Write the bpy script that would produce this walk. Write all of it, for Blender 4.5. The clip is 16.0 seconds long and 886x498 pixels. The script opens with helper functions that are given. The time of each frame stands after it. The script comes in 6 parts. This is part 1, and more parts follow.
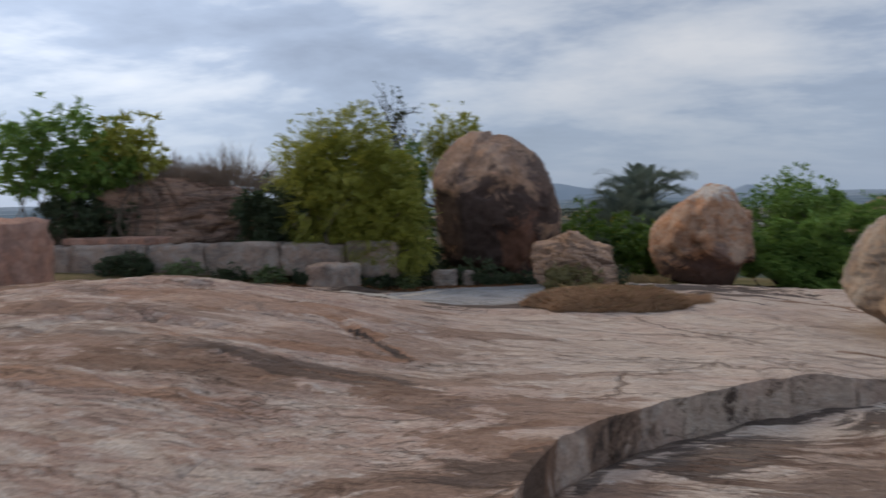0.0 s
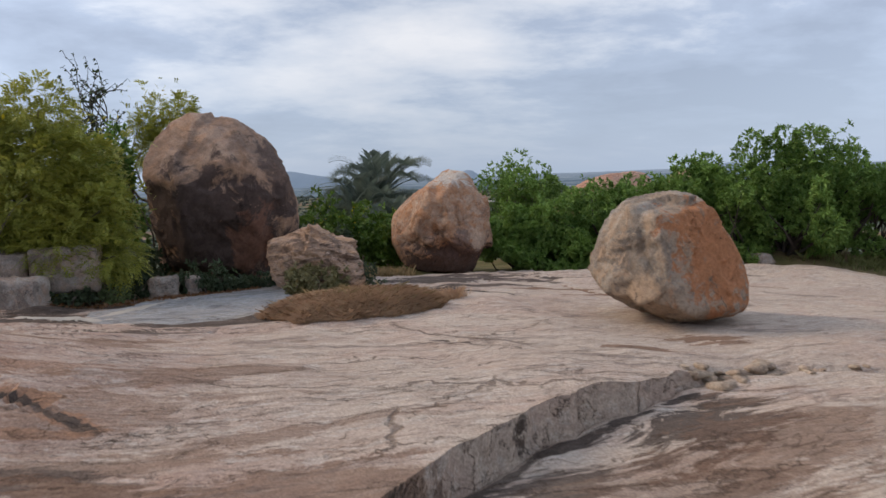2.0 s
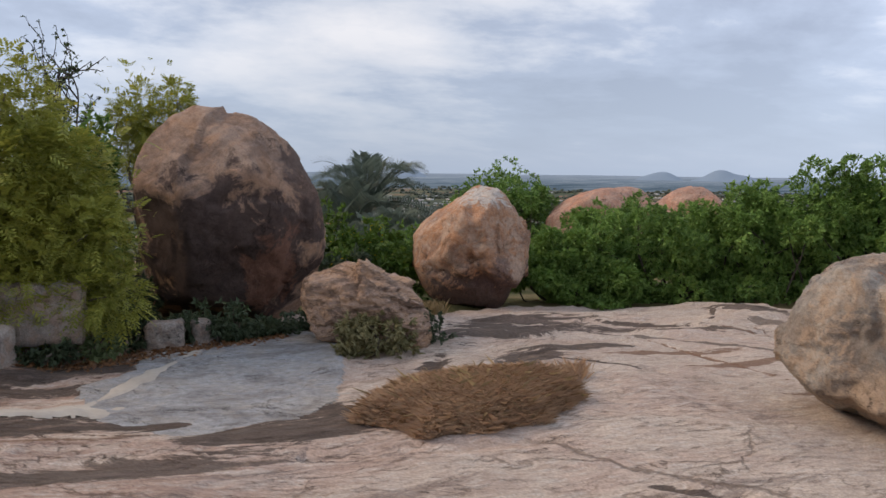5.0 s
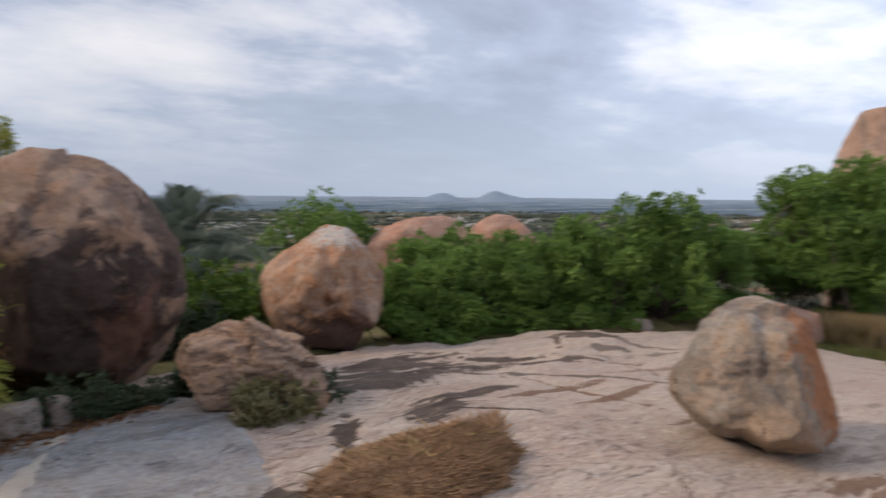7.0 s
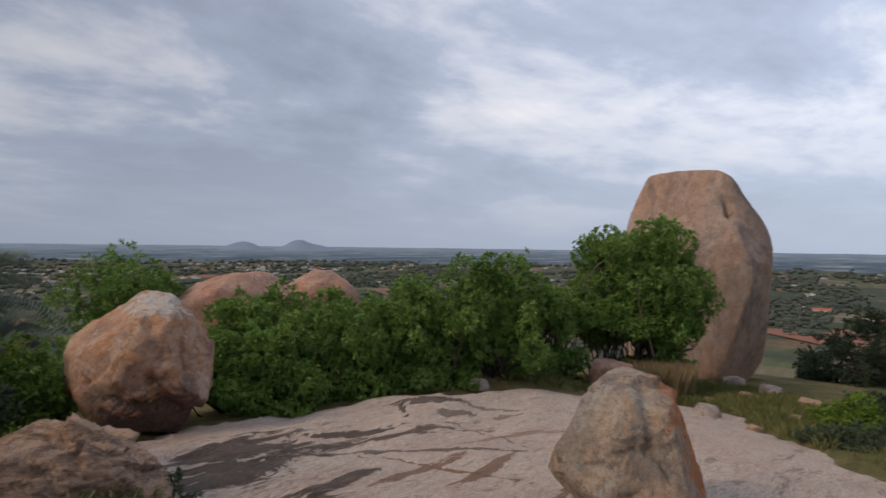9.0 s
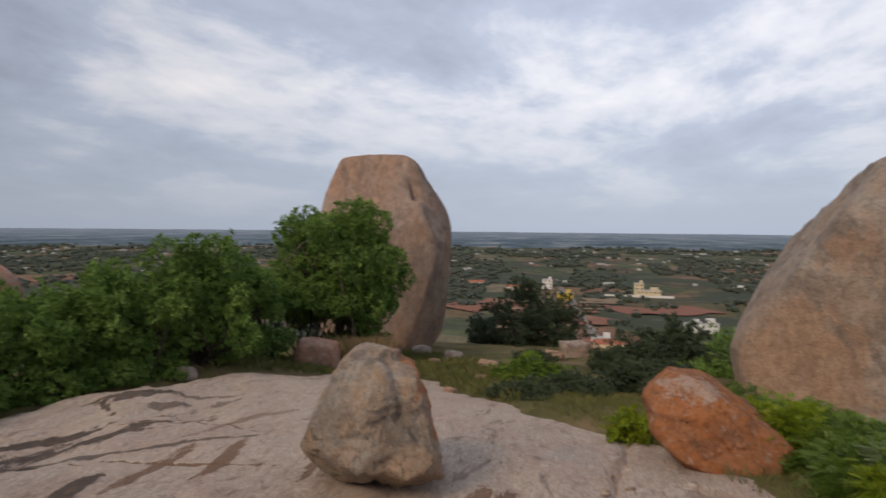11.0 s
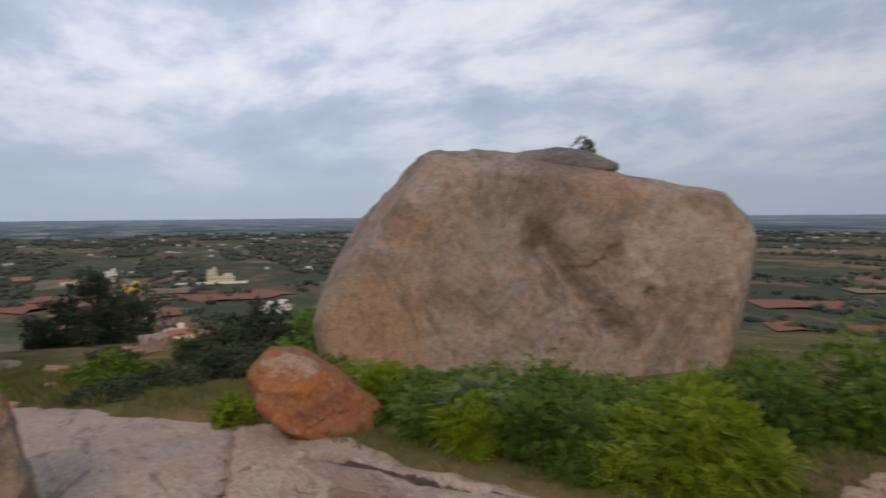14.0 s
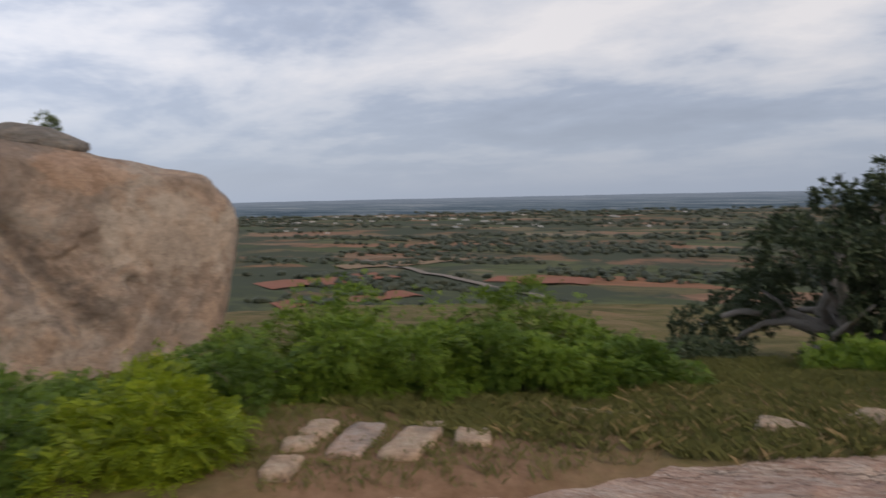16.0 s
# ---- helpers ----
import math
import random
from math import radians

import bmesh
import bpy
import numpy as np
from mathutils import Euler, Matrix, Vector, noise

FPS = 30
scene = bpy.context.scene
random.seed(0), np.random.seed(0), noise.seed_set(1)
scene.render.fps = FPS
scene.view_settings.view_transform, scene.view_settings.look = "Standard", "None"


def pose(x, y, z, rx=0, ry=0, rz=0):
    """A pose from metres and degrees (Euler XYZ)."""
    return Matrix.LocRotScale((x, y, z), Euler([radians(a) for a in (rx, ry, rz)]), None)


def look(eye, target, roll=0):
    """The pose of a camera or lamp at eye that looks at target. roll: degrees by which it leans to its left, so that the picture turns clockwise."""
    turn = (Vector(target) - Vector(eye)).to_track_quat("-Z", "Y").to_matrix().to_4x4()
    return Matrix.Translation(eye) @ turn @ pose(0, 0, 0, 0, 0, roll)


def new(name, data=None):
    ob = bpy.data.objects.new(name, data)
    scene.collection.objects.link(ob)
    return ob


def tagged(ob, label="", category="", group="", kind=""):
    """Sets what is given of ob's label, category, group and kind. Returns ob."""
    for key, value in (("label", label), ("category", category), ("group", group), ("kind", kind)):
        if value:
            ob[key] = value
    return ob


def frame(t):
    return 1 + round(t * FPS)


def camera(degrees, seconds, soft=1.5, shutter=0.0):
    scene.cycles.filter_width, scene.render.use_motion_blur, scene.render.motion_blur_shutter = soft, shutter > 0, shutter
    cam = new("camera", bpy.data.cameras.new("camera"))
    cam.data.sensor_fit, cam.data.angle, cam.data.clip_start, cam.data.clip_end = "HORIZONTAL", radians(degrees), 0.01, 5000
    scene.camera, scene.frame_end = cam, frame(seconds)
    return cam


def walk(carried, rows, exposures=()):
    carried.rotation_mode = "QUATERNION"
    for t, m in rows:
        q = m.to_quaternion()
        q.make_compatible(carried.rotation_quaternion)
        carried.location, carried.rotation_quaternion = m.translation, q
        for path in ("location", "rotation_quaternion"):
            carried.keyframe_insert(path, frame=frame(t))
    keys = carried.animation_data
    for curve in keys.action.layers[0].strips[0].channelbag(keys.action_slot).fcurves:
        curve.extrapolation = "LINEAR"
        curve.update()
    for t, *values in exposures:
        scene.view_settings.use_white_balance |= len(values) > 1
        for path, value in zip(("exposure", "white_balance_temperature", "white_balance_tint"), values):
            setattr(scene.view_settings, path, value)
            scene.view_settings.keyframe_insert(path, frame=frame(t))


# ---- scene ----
cam = camera(63.29, 16.0, soft=1.5, shutter=0.5)
PATH = [
    (0.0, 0.000, 0.001, 1.501, 0.02, -4.36, 1.18),
    (0.5, 0.113, 0.150, 1.526, -8.85, -4.95, 1.99),
    (1.0, 0.208, 0.448, 1.512, -16.77, -5.39, 2.18),
    (1.5, 0.176, 0.809, 1.517, -20.78, -6.06, 1.98),
    (2.0, 0.158, 1.266, 1.527, -20.93, -5.94, 2.19),
    (2.5, 0.195, 1.757, 1.586, -20.80, -5.09, 1.72),
    (3.0, 0.156, 2.291, 1.613, -20.96, -3.10, 1.40),
    (5.5, -0.999, 4.297, 2.084, -26.17, -6.65, -0.87),
    (6.0, -1.315, 4.391, 2.217, -23.34, -5.06, 0.29),
    (6.5, -1.433, 4.824, 2.205, -29.09, -4.53, 0.54),
    (7.0, -1.602, 4.940, 2.242, -42.62, -4.40, -0.50),
    (7.5, -1.677, 5.154, 2.303, -50.88, -3.28, -1.13),
    (8.0, -1.623, 5.410, 2.388, -52.37, -1.55, -0.96),
    (10.5, -1.911, 6.280, 2.501, -76.17, -0.96, -0.52),
    (11.0, -2.004, 6.429, 2.494, -83.28, -1.67, -0.55),
    (11.5, -1.910, 6.561, 2.469, -88.76, -2.26, -0.41),
    (12.0, -1.824, 6.634, 2.462, -93.53, -2.34, -0.04),
    (12.5, -1.779, 6.708, 2.451, -98.33, -2.51, 0.23),
    (13.0, -1.879, 6.776, 2.457, -103.21, -2.61, 0.30),
    (13.5, -2.091, 6.824, 2.494, -108.70, -2.81, 0.45),
    (14.0, -2.159, 6.805, 2.508, -116.53, -2.80, 0.47),
    (14.5, -2.349, 6.756, 2.548, -126.32, -2.74, 0.60),
    (15.0, -2.563, 6.735, 2.498, -136.05, -2.83, 1.11),
    (15.5, -2.542, 6.583, 2.478, -145.43, -3.34, 0.95),
    (16.0, -2.503, 6.270, 2.374, -154.32, -4.32, 1.23),
]
walk(cam, [(t, pose(x, y, z, 90 + pitch, roll, yaw)) for t, x, y, z, yaw, pitch, roll in PATH],
     exposures=[(0.0, 0.03, 6600, 11), (1.0, 0.16, 6650, 11), (2.0, 0.40, 6750, 12), (3.0, 0.30, 6750, 13), (5.5, 0.44, 6900, 14), (6.5, 0.44, 6950, 15), (7.5, 0.28, 6900, 15), (8.0, 0.1, 6850, 15), (11.0, -0.13, 7250, 15), (12.5, -0.15, 7100, 15), (14.5, -0.26, 7000, 14), (15.2, -0.2, 7100, 15), (16.0, -0.05, 7100, 15)])

# ---------------------------------------------------------------- light
SUN_EL, SUN_AZ = radians(34), radians(300)      # azimuth clockwise from +y
world = bpy.data.worlds.new("overcast_sky")
scene.world = world
world.use_nodes = True
wn, wl = world.node_tree.nodes, world.node_tree.links
wn.clear()


def wnode(kind, **kw):
    n = wn.new(kind)
    for k, v in kw.items():
        n.inputs[k].default_value = v
    return n


def wmath(op, a, b=None, c=None, clamp=False):
    n = wn.new("ShaderNodeMath")
    n.operation, n.use_clamp = op, clamp
    for i, v in enumerate((a, b, c)):
        if v is None:
            continue
        if isinstance(v, (int, float)):
            n.inputs[i].default_value = v
        else:
            wl.new(v, n.inputs[i])
    return n.outputs[0]


sky = wn.new("ShaderNodeTexSky")
sky.sky_type, sky.sun_disc = "NISHITA", False
sky.sun_elevation, sky.sun_rotation = SUN_EL, SUN_AZ
sky.air_density, sky.dust_density, sky.altitude = 1.2, 2.0, 900
tc = wn.new("ShaderNodeTexCoord")
sep = wn.new("ShaderNodeSeparateXYZ")
wl.new(tc.outputs["Generated"], sep.inputs[0])
up = wmath("ADD", wmath("MAXIMUM", sep.outputs["Z"], 0.0), 0.20)
comb = wn.new("ShaderNodeCombineXYZ")           # the cloud deck seen as a flat layer overhead
wl.new(wmath("DIVIDE", sep.outputs["X"], up), comb.inputs[0])
wl.new(wmath("DIVIDE", sep.outputs["Y"], up), comb.inputs[1])


def cloud_noise(scale, detail, rough, distort, offset):
    mp = wn.new("ShaderNodeMapping")
    mp.inputs["Location"].default_value = offset
    mp.inputs["Rotation"].default_value = (0, 0, radians(25))
    mp.inputs["Scale"].default_value = (1.0, 1.25, 1.0)
    wl.new(comb.outputs[0], mp.inputs[0])
    n = wnode("ShaderNodeTexNoise", Scale=scale, Detail=detail, Roughness=rough, Distortion=distort)
    wl.new(mp.outputs[0], n.inputs["Vector"])
    return n.outputs["Fac"]


deck = cloud_noise(0.62, 10, 0.56, 0.25, (3.1, 1.7, 0))
shade = cloud_noise(1.5, 9, 0.60, 0.2, (7.3, 4.1, 2))
ramp = wn.new("ShaderNodeValToRGB")             # dark undersides to thin bright cloud
el = ramp.color_ramp.elements
el[0].position, el[0].color = 0.41, (0.40, 0.49, 0.66, 1)
el[1].position, el[1].color = 0.64, (1.04, 1.09, 1.18, 1)
for at_, c_ in ((0.495, (0.52, 0.635, 0.84, 1)), (0.55, (0.78, 0.875, 1.03, 1))):
    e = ramp.color_ramp.elements.new(at_)
    e.color = c_
wl.new(wmath("ADD", wmath("MULTIPLY", deck, 0.67), wmath("MULTIPLY", shade, 0.35)), ramp.inputs[0])
low = wn.new("ShaderNodeMix")                   # the deck thins into bluish grey towards the horizon
low.data_type = "RGBA"
wl.new(wmath("MULTIPLY_ADD", sep.outputs["Z"], 5.5, 0.0, True), low.inputs[0])
low.inputs[6].default_value = (0.46, 0.58, 0.77, 1)
wl.new(ramp.outputs[0], low.inputs[7])


def towards(az, gain, power):
    """Thinner, brighter cloud around one compass bearing."""
    d = wn.new("ShaderNodeVectorMath")
    d.operation = "DOT_PRODUCT"
    wl.new(tc.outputs["Generated"], d.inputs[0])
    d.inputs[1].default_value = (math.sin(radians(az)) * 0.9, math.cos(radians(az)) * 0.9, 0.43)
    return wmath("MULTIPLY", wmath("POWER", wmath("MAXIMUM", d.outputs["Value"], 0.0), power), gain)


thin = wmath("ADD", wmath("ADD", towards(322, 0.46, 5.0), wmath("ADD", towards(100, 0.46, 4.5), towards(12, -0.24, 7.0))), 0.83)
lit = wn.new("ShaderNodeVectorMath")
lit.operation = "SCALE"
wl.new(low.outputs[2], lit.inputs[0])
wl.new(thin, lit.inputs["Scale"])
bg_sky = wnode("ShaderNodeBackground", Strength=0.08)
wl.new(sky.outputs[0], bg_sky.inputs[0])
bg_cloud = wnode("ShaderNodeBackground", Strength=0.92)
wl.new(lit.outputs[0], bg_cloud.inputs[0])
mixw = wn.new("ShaderNodeMixShader")
mixw.inputs[0].default_value = 0.90
wl.new(bg_sky.outputs[0], mixw.inputs[1])
wl.new(bg_cloud.outputs[0], mixw.inputs[2])
wout = wn.new("ShaderNodeOutputWorld")
wl.new(mixw.outputs[0], wout.inputs[0])

sun = new("sun", bpy.data.lights.new("sun", "SUN"))
sun.data.energy, sun.data.angle, sun.data.color = 1.75, radians(24), (1.0, 0.83, 0.63)
sun.matrix_world = look((0, 0, 0), (-math.sin(SUN_AZ) * math.cos(SUN_EL), -math.cos(SUN_AZ) * math.cos(SUN_EL), -math.sin(SUN_EL)))


# ---------------------------------------------------------------- materials
class Mat:
    """A small wrapper that makes node materials short to write."""

    def __init__(self, name, rough=0.9, spec=0.25):
        self.mat = bpy.data.materials.new(name)
        self.mat.use_nodes = True
        self.n, self.l = self.mat.node_tree.nodes, self.mat.node_tree.links
        self.bsdf = self.n["Principled BSDF"]
        self.bsdf.inputs["Roughness"].default_value = rough
        self.bsdf.inputs["Specular IOR Level"].default_value = spec
        geo = self.n.new("ShaderNodeNewGeometry")
        self.pos, self.island, self.normal = geo.outputs["Position"], geo.outputs["Random Per Island"], geo.outputs["Normal"]

    def noise(self, scale, detail=6, rough=0.6, distort=0.0, stretch=(1, 1, 1), turn=(0, 0, 0), shift=(0, 0, 0)):
        mp = self.n.new("ShaderNodeMapping")
        mp.inputs["Scale"].default_value = stretch
        mp.inputs["Rotation"].default_value = [radians(a) for a in turn]
        mp.inputs["Location"].default_value = shift
        self.l.new(self.pos, mp.inputs[0])
        t = self.n.new("ShaderNodeTexNoise")
        for k, v in (("Scale", scale), ("Detail", detail), ("Roughness", rough), ("Distortion", distort)):
            t.inputs[k].default_value = v
        self.l.new(mp.outputs[0], t.inputs["Vector"])
        return t.outputs["Fac"]

    def cells(self, scale, feature="F1", stretch=(1, 1, 1), turn=(0, 0, 0), out="Distance"):
        mp = self.n.new("ShaderNodeMapping")
        mp.inputs["Scale"].default_value = stretch
        mp.inputs["Rotation"].default_value = [radians(a) for a in turn]
        self.l.new(self.pos, mp.inputs[0])
        t = self.n.new("ShaderNodeTexVoronoi")
        t.feature = feature
        t.inputs["Scale"].default_value = scale
        self.l.new(mp.outputs[0], t.inputs["Vector"])
        return t.outputs[out]

    def plates(self, scale, stretch, turn, warp, shift=(0, 0, 0)):
        """Distance to the broken edges of irregular plates."""
        w = self.n.new("ShaderNodeTexNoise")
        w.inputs["Scale"].default_value, w.inputs["Detail"].default_value, w.inputs["Roughness"].default_value = 1.4, 7, 0.62
        self.l.new(self.pos, w.inputs["Vector"])
        ma = self.n.new("ShaderNodeVectorMath")
        ma.operation = "MULTIPLY_ADD"
        self.l.new(w.outputs["Color"], ma.inputs[0])
        ma.inputs[1].default_value = (warp, warp, 0)
        self.l.new(self.pos, ma.inputs[2])
        mp = self.n.new("ShaderNodeMapping")
        mp.inputs["Scale"].default_value, mp.inputs["Location"].default_value = stretch, shift
        mp.inputs["Rotation"].default_value = (0, 0, radians(turn))
        self.l.new(ma.outputs[0], mp.inputs[0])
        t = self.n.new("ShaderNodeTexVoronoi")
        t.feature, t.voronoi_dimensions = "DISTANCE_TO_EDGE", "2D"
        t.inputs["Scale"].default_value = scale
        self.l.new(mp.outputs[0], t.inputs["Vector"])
        return t.outputs["Distance"]

    def steps(self, fac, lo, hi):
        r = self.n.new("ShaderNodeMapRange")
        r.inputs[1].default_value, r.inputs[2].default_value = lo, hi
        self.l.new(fac, r.inputs[0])
        return r.outputs[0]

    def ramp(self, fac, stops):
        r = self.n.new("ShaderNodeValToRGB")
        e = r.color_ramp.elements
        while len(e) < len(stops):
            e.new(0.5)
        for k, (p, c) in zip(e, stops):
            k.position, k.color = p, (*c, 1)
        self.l.new(fac, r.inputs[0])
        return r.outputs[0]

    def mix(self, fac, a, b, mode="MIX"):
        m = self.n.new("ShaderNodeMix")
        m.data_type, m.blend_type = "RGBA", mode
        for i, v in ((0, fac), (6, a), (7, b)):
            if isinstance(v, tuple):
                m.inputs[i].default_value = (*v, 1)
            elif isinstance(v, (int, float)):
                m.inputs[i].default_value = v
            else:
                self.l.new(v, m.inputs[i])
        return m.outputs[2]

    def math(self, op, a, b=0.0):
        m = self.n.new("ShaderNodeMath")
        m.operation = op
        for i, v in enumerate((a, b)):
            if isinstance(v, (int, float)):
                m.inputs[i].default_value = v
            else:
                self.l.new(v, m.inputs[i])
        return m.outputs[0]

    def finish(self, colour, height=None, bump=0.3, depth=0.02):
        self.l.new(colour, self.bsdf.inputs["Base Color"])
        if height is not None:
            b = self.n.new("ShaderNodeBump")
            b.inputs["Strength"].default_value, b.inputs["Distance"].default_value = bump, depth
            self.l.new(height, b.inputs["Height"])
            self.l.new(b.outputs[0], self.bsdf.inputs["Normal"])
        return self.mat


def granite(name, pale, mid, warm, stain, stain_amount=0.5, grain=90, streak=(1, 1, 1), seed=0.0, lichen=0.0, coarse=0.7, drip=0.4, cracks=0.75, blots=()):
    """Weathered gneiss and granite: speckled grain, warm iron blotches, dark patina, hairline cracks."""
    m = Mat(name, 0.94, 0.1)
    sh = (seed, seed * 0.7, seed * 1.3)
    big = m.noise(coarse, 7, 0.62, 0.6, streak, (0, 0, 20), sh)
    medium = m.noise(coarse * 4.5, 9, 0.70, 0.5, streak, (0, 0, 35), sh)
    small = m.noise(coarse * 16, 7, 0.72, 0.3, streak, (0, 0, 5), sh)
    fine = m.noise(grain, 3, 0.7)
    col = m.ramp(big, [(0.36, mid), (0.48, pale), (0.60, warm)])
    col = m.mix(m.steps(medium, 0.44, 0.62), col, warm)
    col = m.mix(m.steps(medium, 0.50, 0.36), col, pale)
    dark = m.math("MULTIPLY", m.steps(m.noise(coarse * 1.5, 10, 0.72, 0.9, streak, (0, 0, -15), (sh[0] + 5, sh[1] + 9, sh[2] + 3)), 0.48, 0.58), stain_amount)
    col = m.mix(dark, col, stain)
    drips = m.math("MULTIPLY", m.steps(m.noise(coarse * 5, 7, 0.7, 0.4, (1.6, 1.6, 0.28), (0, 0, 50), sh), 0.56, 0.68), stain_amount * drip)
    col = m.mix(drips, col, m.mix(0.5, stain, mid))
    if lichen:
        col = m.mix(m.math("MULTIPLY", m.steps(m.noise(7, 7, 0.75, 0.4, shift=sh), 0.57, 0.66), lichen), col, (0.46, 0.45, 0.40))
    # placed blots: stains and mineral patches, plus some shade painted as colour
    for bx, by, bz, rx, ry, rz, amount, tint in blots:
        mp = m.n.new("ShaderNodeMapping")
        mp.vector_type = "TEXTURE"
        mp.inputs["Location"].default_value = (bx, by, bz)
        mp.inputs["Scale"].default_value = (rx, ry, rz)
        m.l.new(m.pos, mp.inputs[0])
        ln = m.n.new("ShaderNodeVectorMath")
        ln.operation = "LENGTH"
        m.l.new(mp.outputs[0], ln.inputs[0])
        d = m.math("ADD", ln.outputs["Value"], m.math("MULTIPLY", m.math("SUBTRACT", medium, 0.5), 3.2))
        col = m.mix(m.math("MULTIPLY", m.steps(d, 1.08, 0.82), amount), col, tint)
    mott = m.ramp(small, [(0.30, (0.58, 0.56, 0.55)), (0.5, (1, 1, 1)), (0.70, (1.32, 1.30, 1.28))])
    col = m.mix(0.75, col, mott, "MULTIPLY")
    speck = m.ramp(fine, [(0.32, (0.62, 0.60, 0.60)), (0.5, (1, 1, 1)), (0.72, (1.25, 1.22, 1.2))])
    col = m.mix(0.8, col, speck, "MULTIPLY")
    line = m.math("ABSOLUTE", m.math("SUBTRACT", m.noise(coarse * 1.3, 6, 0.6, 0.8, streak, (30, 20, 0), (sh[2], sh[0], 3)), 0.5))
    crack = m.math("MULTIPLY", m.steps(line, 0.0055, 0.001), m.steps(m.noise(coarse * 2, 4, 0.6, shift=sh), 0.45, 0.58))
    col = m.mix(m.math("MULTIPLY", crack, cracks), col, (0.05, 0.04, 0.035))
    h = m.math("ADD", m.math("ADD", m.math("MULTIPLY", medium, 1.0), m.math("MULTIPLY", small, 0.45)), m.math("ADD", m.math("MULTIPLY", fine, 0.12), m.math("MULTIPLY", crack, -0.6 * cracks)))
    return m.finish(col, h, 0.8, 0.06 / max(coarse, 0.5) ** 0.5)


def leaf_material(name, dark, light, yellow):
    m = Mat(name, 0.55, 0.3)
    col = m.ramp(m.island, [(0.0, dark), (0.6, light), (0.93, light), (1.0, yellow)])
    col = m.mix(0.5, col, m.ramp(m.noise(1.3, 3), [(0.35, dark), (0.65, light)]))
    m.l.new(col, m.bsdf.inputs["Base Color"])
    tr = m.n.new("ShaderNodeBsdfTranslucent")
    m.l.new(col, tr.inputs[0])
    ms = m.n.new("ShaderNodeMixShader")
    ms.inputs[0].default_value = 0.3
    m.l.new(m.bsdf.outputs[0], ms.inputs[1])
    m.l.new(tr.outputs[0], ms.inputs[2])
    m.l.new(ms.outputs[0], m.n["Material Output"].inputs[0])
    return m.mat


def plain(name, a, b, scale=6, rough=0.85, bump=0.2, spec=0.25):
    m = Mat(name, rough, spec)
    f = m.noise(scale, 7, 0.65)
    g = m.noise(scale * 9, 4, 0.6)
    col = m.mix(0.35, m.ramp(f, [(0.3, a), (0.7, b)]), m.ramp(g, [(0.3, a), (0.7, b)]))
    return m.finish(col, g, bump, 0.01)


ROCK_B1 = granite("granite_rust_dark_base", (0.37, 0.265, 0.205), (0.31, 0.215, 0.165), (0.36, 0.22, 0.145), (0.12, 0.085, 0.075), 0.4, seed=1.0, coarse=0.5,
                  # first blot: water stain, with the overhang's shade painted into it
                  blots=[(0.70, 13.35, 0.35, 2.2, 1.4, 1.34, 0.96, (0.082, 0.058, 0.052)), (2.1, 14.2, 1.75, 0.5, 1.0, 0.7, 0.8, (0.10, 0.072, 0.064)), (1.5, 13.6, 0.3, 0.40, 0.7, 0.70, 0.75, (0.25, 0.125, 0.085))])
ROCK_B2 = granite("granite_orange", (0.44, 0.31, 0.23), (0.39, 0.235, 0.155), (0.42, 0.22, 0.125), (0.13, 0.09, 0.08), 0.4, seed=2.2, lichen=0.4, coarse=1.2,
                  # second blot paints in the shade beneath the overhanging underside
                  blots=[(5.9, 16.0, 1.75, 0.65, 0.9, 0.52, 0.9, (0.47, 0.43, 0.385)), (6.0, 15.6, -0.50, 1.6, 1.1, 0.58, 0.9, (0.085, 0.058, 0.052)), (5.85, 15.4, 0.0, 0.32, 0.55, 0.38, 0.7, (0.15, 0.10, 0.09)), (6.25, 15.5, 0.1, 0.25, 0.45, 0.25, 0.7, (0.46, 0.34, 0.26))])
ROCK_B3 = granite("granite_tan_layered", (0.43, 0.305, 0.235), (0.345, 0.23, 0.17), (0.43, 0.27, 0.17), (0.12, 0.085, 0.07), 0.7, streak=(1, 1, 3), seed=3.1, coarse=1.6)
ROCK_B4 = granite("granite_grey_tan", (0.37, 0.325, 0.275), (0.30, 0.27, 0.24), (0.36, 0.26, 0.185), (0.11, 0.098, 0.09), 0.45, seed=4.7, lichen=0.4, coarse=1.1,
                  blots=[(5.8, 7.25, 0.8, 0.8, 0.62, 0.95, 0.97, (0.42, 0.185, 0.09)), (4.72, 7.68, 0.58, 0.4, 0.26, 0.26, 0.55, (0.13, 0.115, 0.105)), (4.75, 7.5, 0.05, 0.45, 0.45, 0.35, 0.6, (0.40, 0.28, 0.19)), (4.9, 8.3, 0.6, 0.35, 0.3, 0.5, 0.5, (0.22, 0.20, 0.18))])
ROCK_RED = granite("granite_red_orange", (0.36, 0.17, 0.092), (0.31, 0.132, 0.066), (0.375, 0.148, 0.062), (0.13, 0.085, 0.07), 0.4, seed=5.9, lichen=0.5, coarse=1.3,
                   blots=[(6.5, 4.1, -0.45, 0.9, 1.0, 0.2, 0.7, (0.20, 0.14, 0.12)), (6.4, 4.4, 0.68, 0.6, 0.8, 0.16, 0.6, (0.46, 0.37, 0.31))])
ROCK_TALL = granite("granite_monolith_pink", (0.345, 0.265, 0.22), (0.31, 0.245, 0.208), (0.355, 0.23, 0.165), (0.17, 0.135, 0.12), 0.6, grain=40, drip=0.3, streak=(1, 1, 0.6), seed=6.4, coarse=0.28, cracks=0.25)
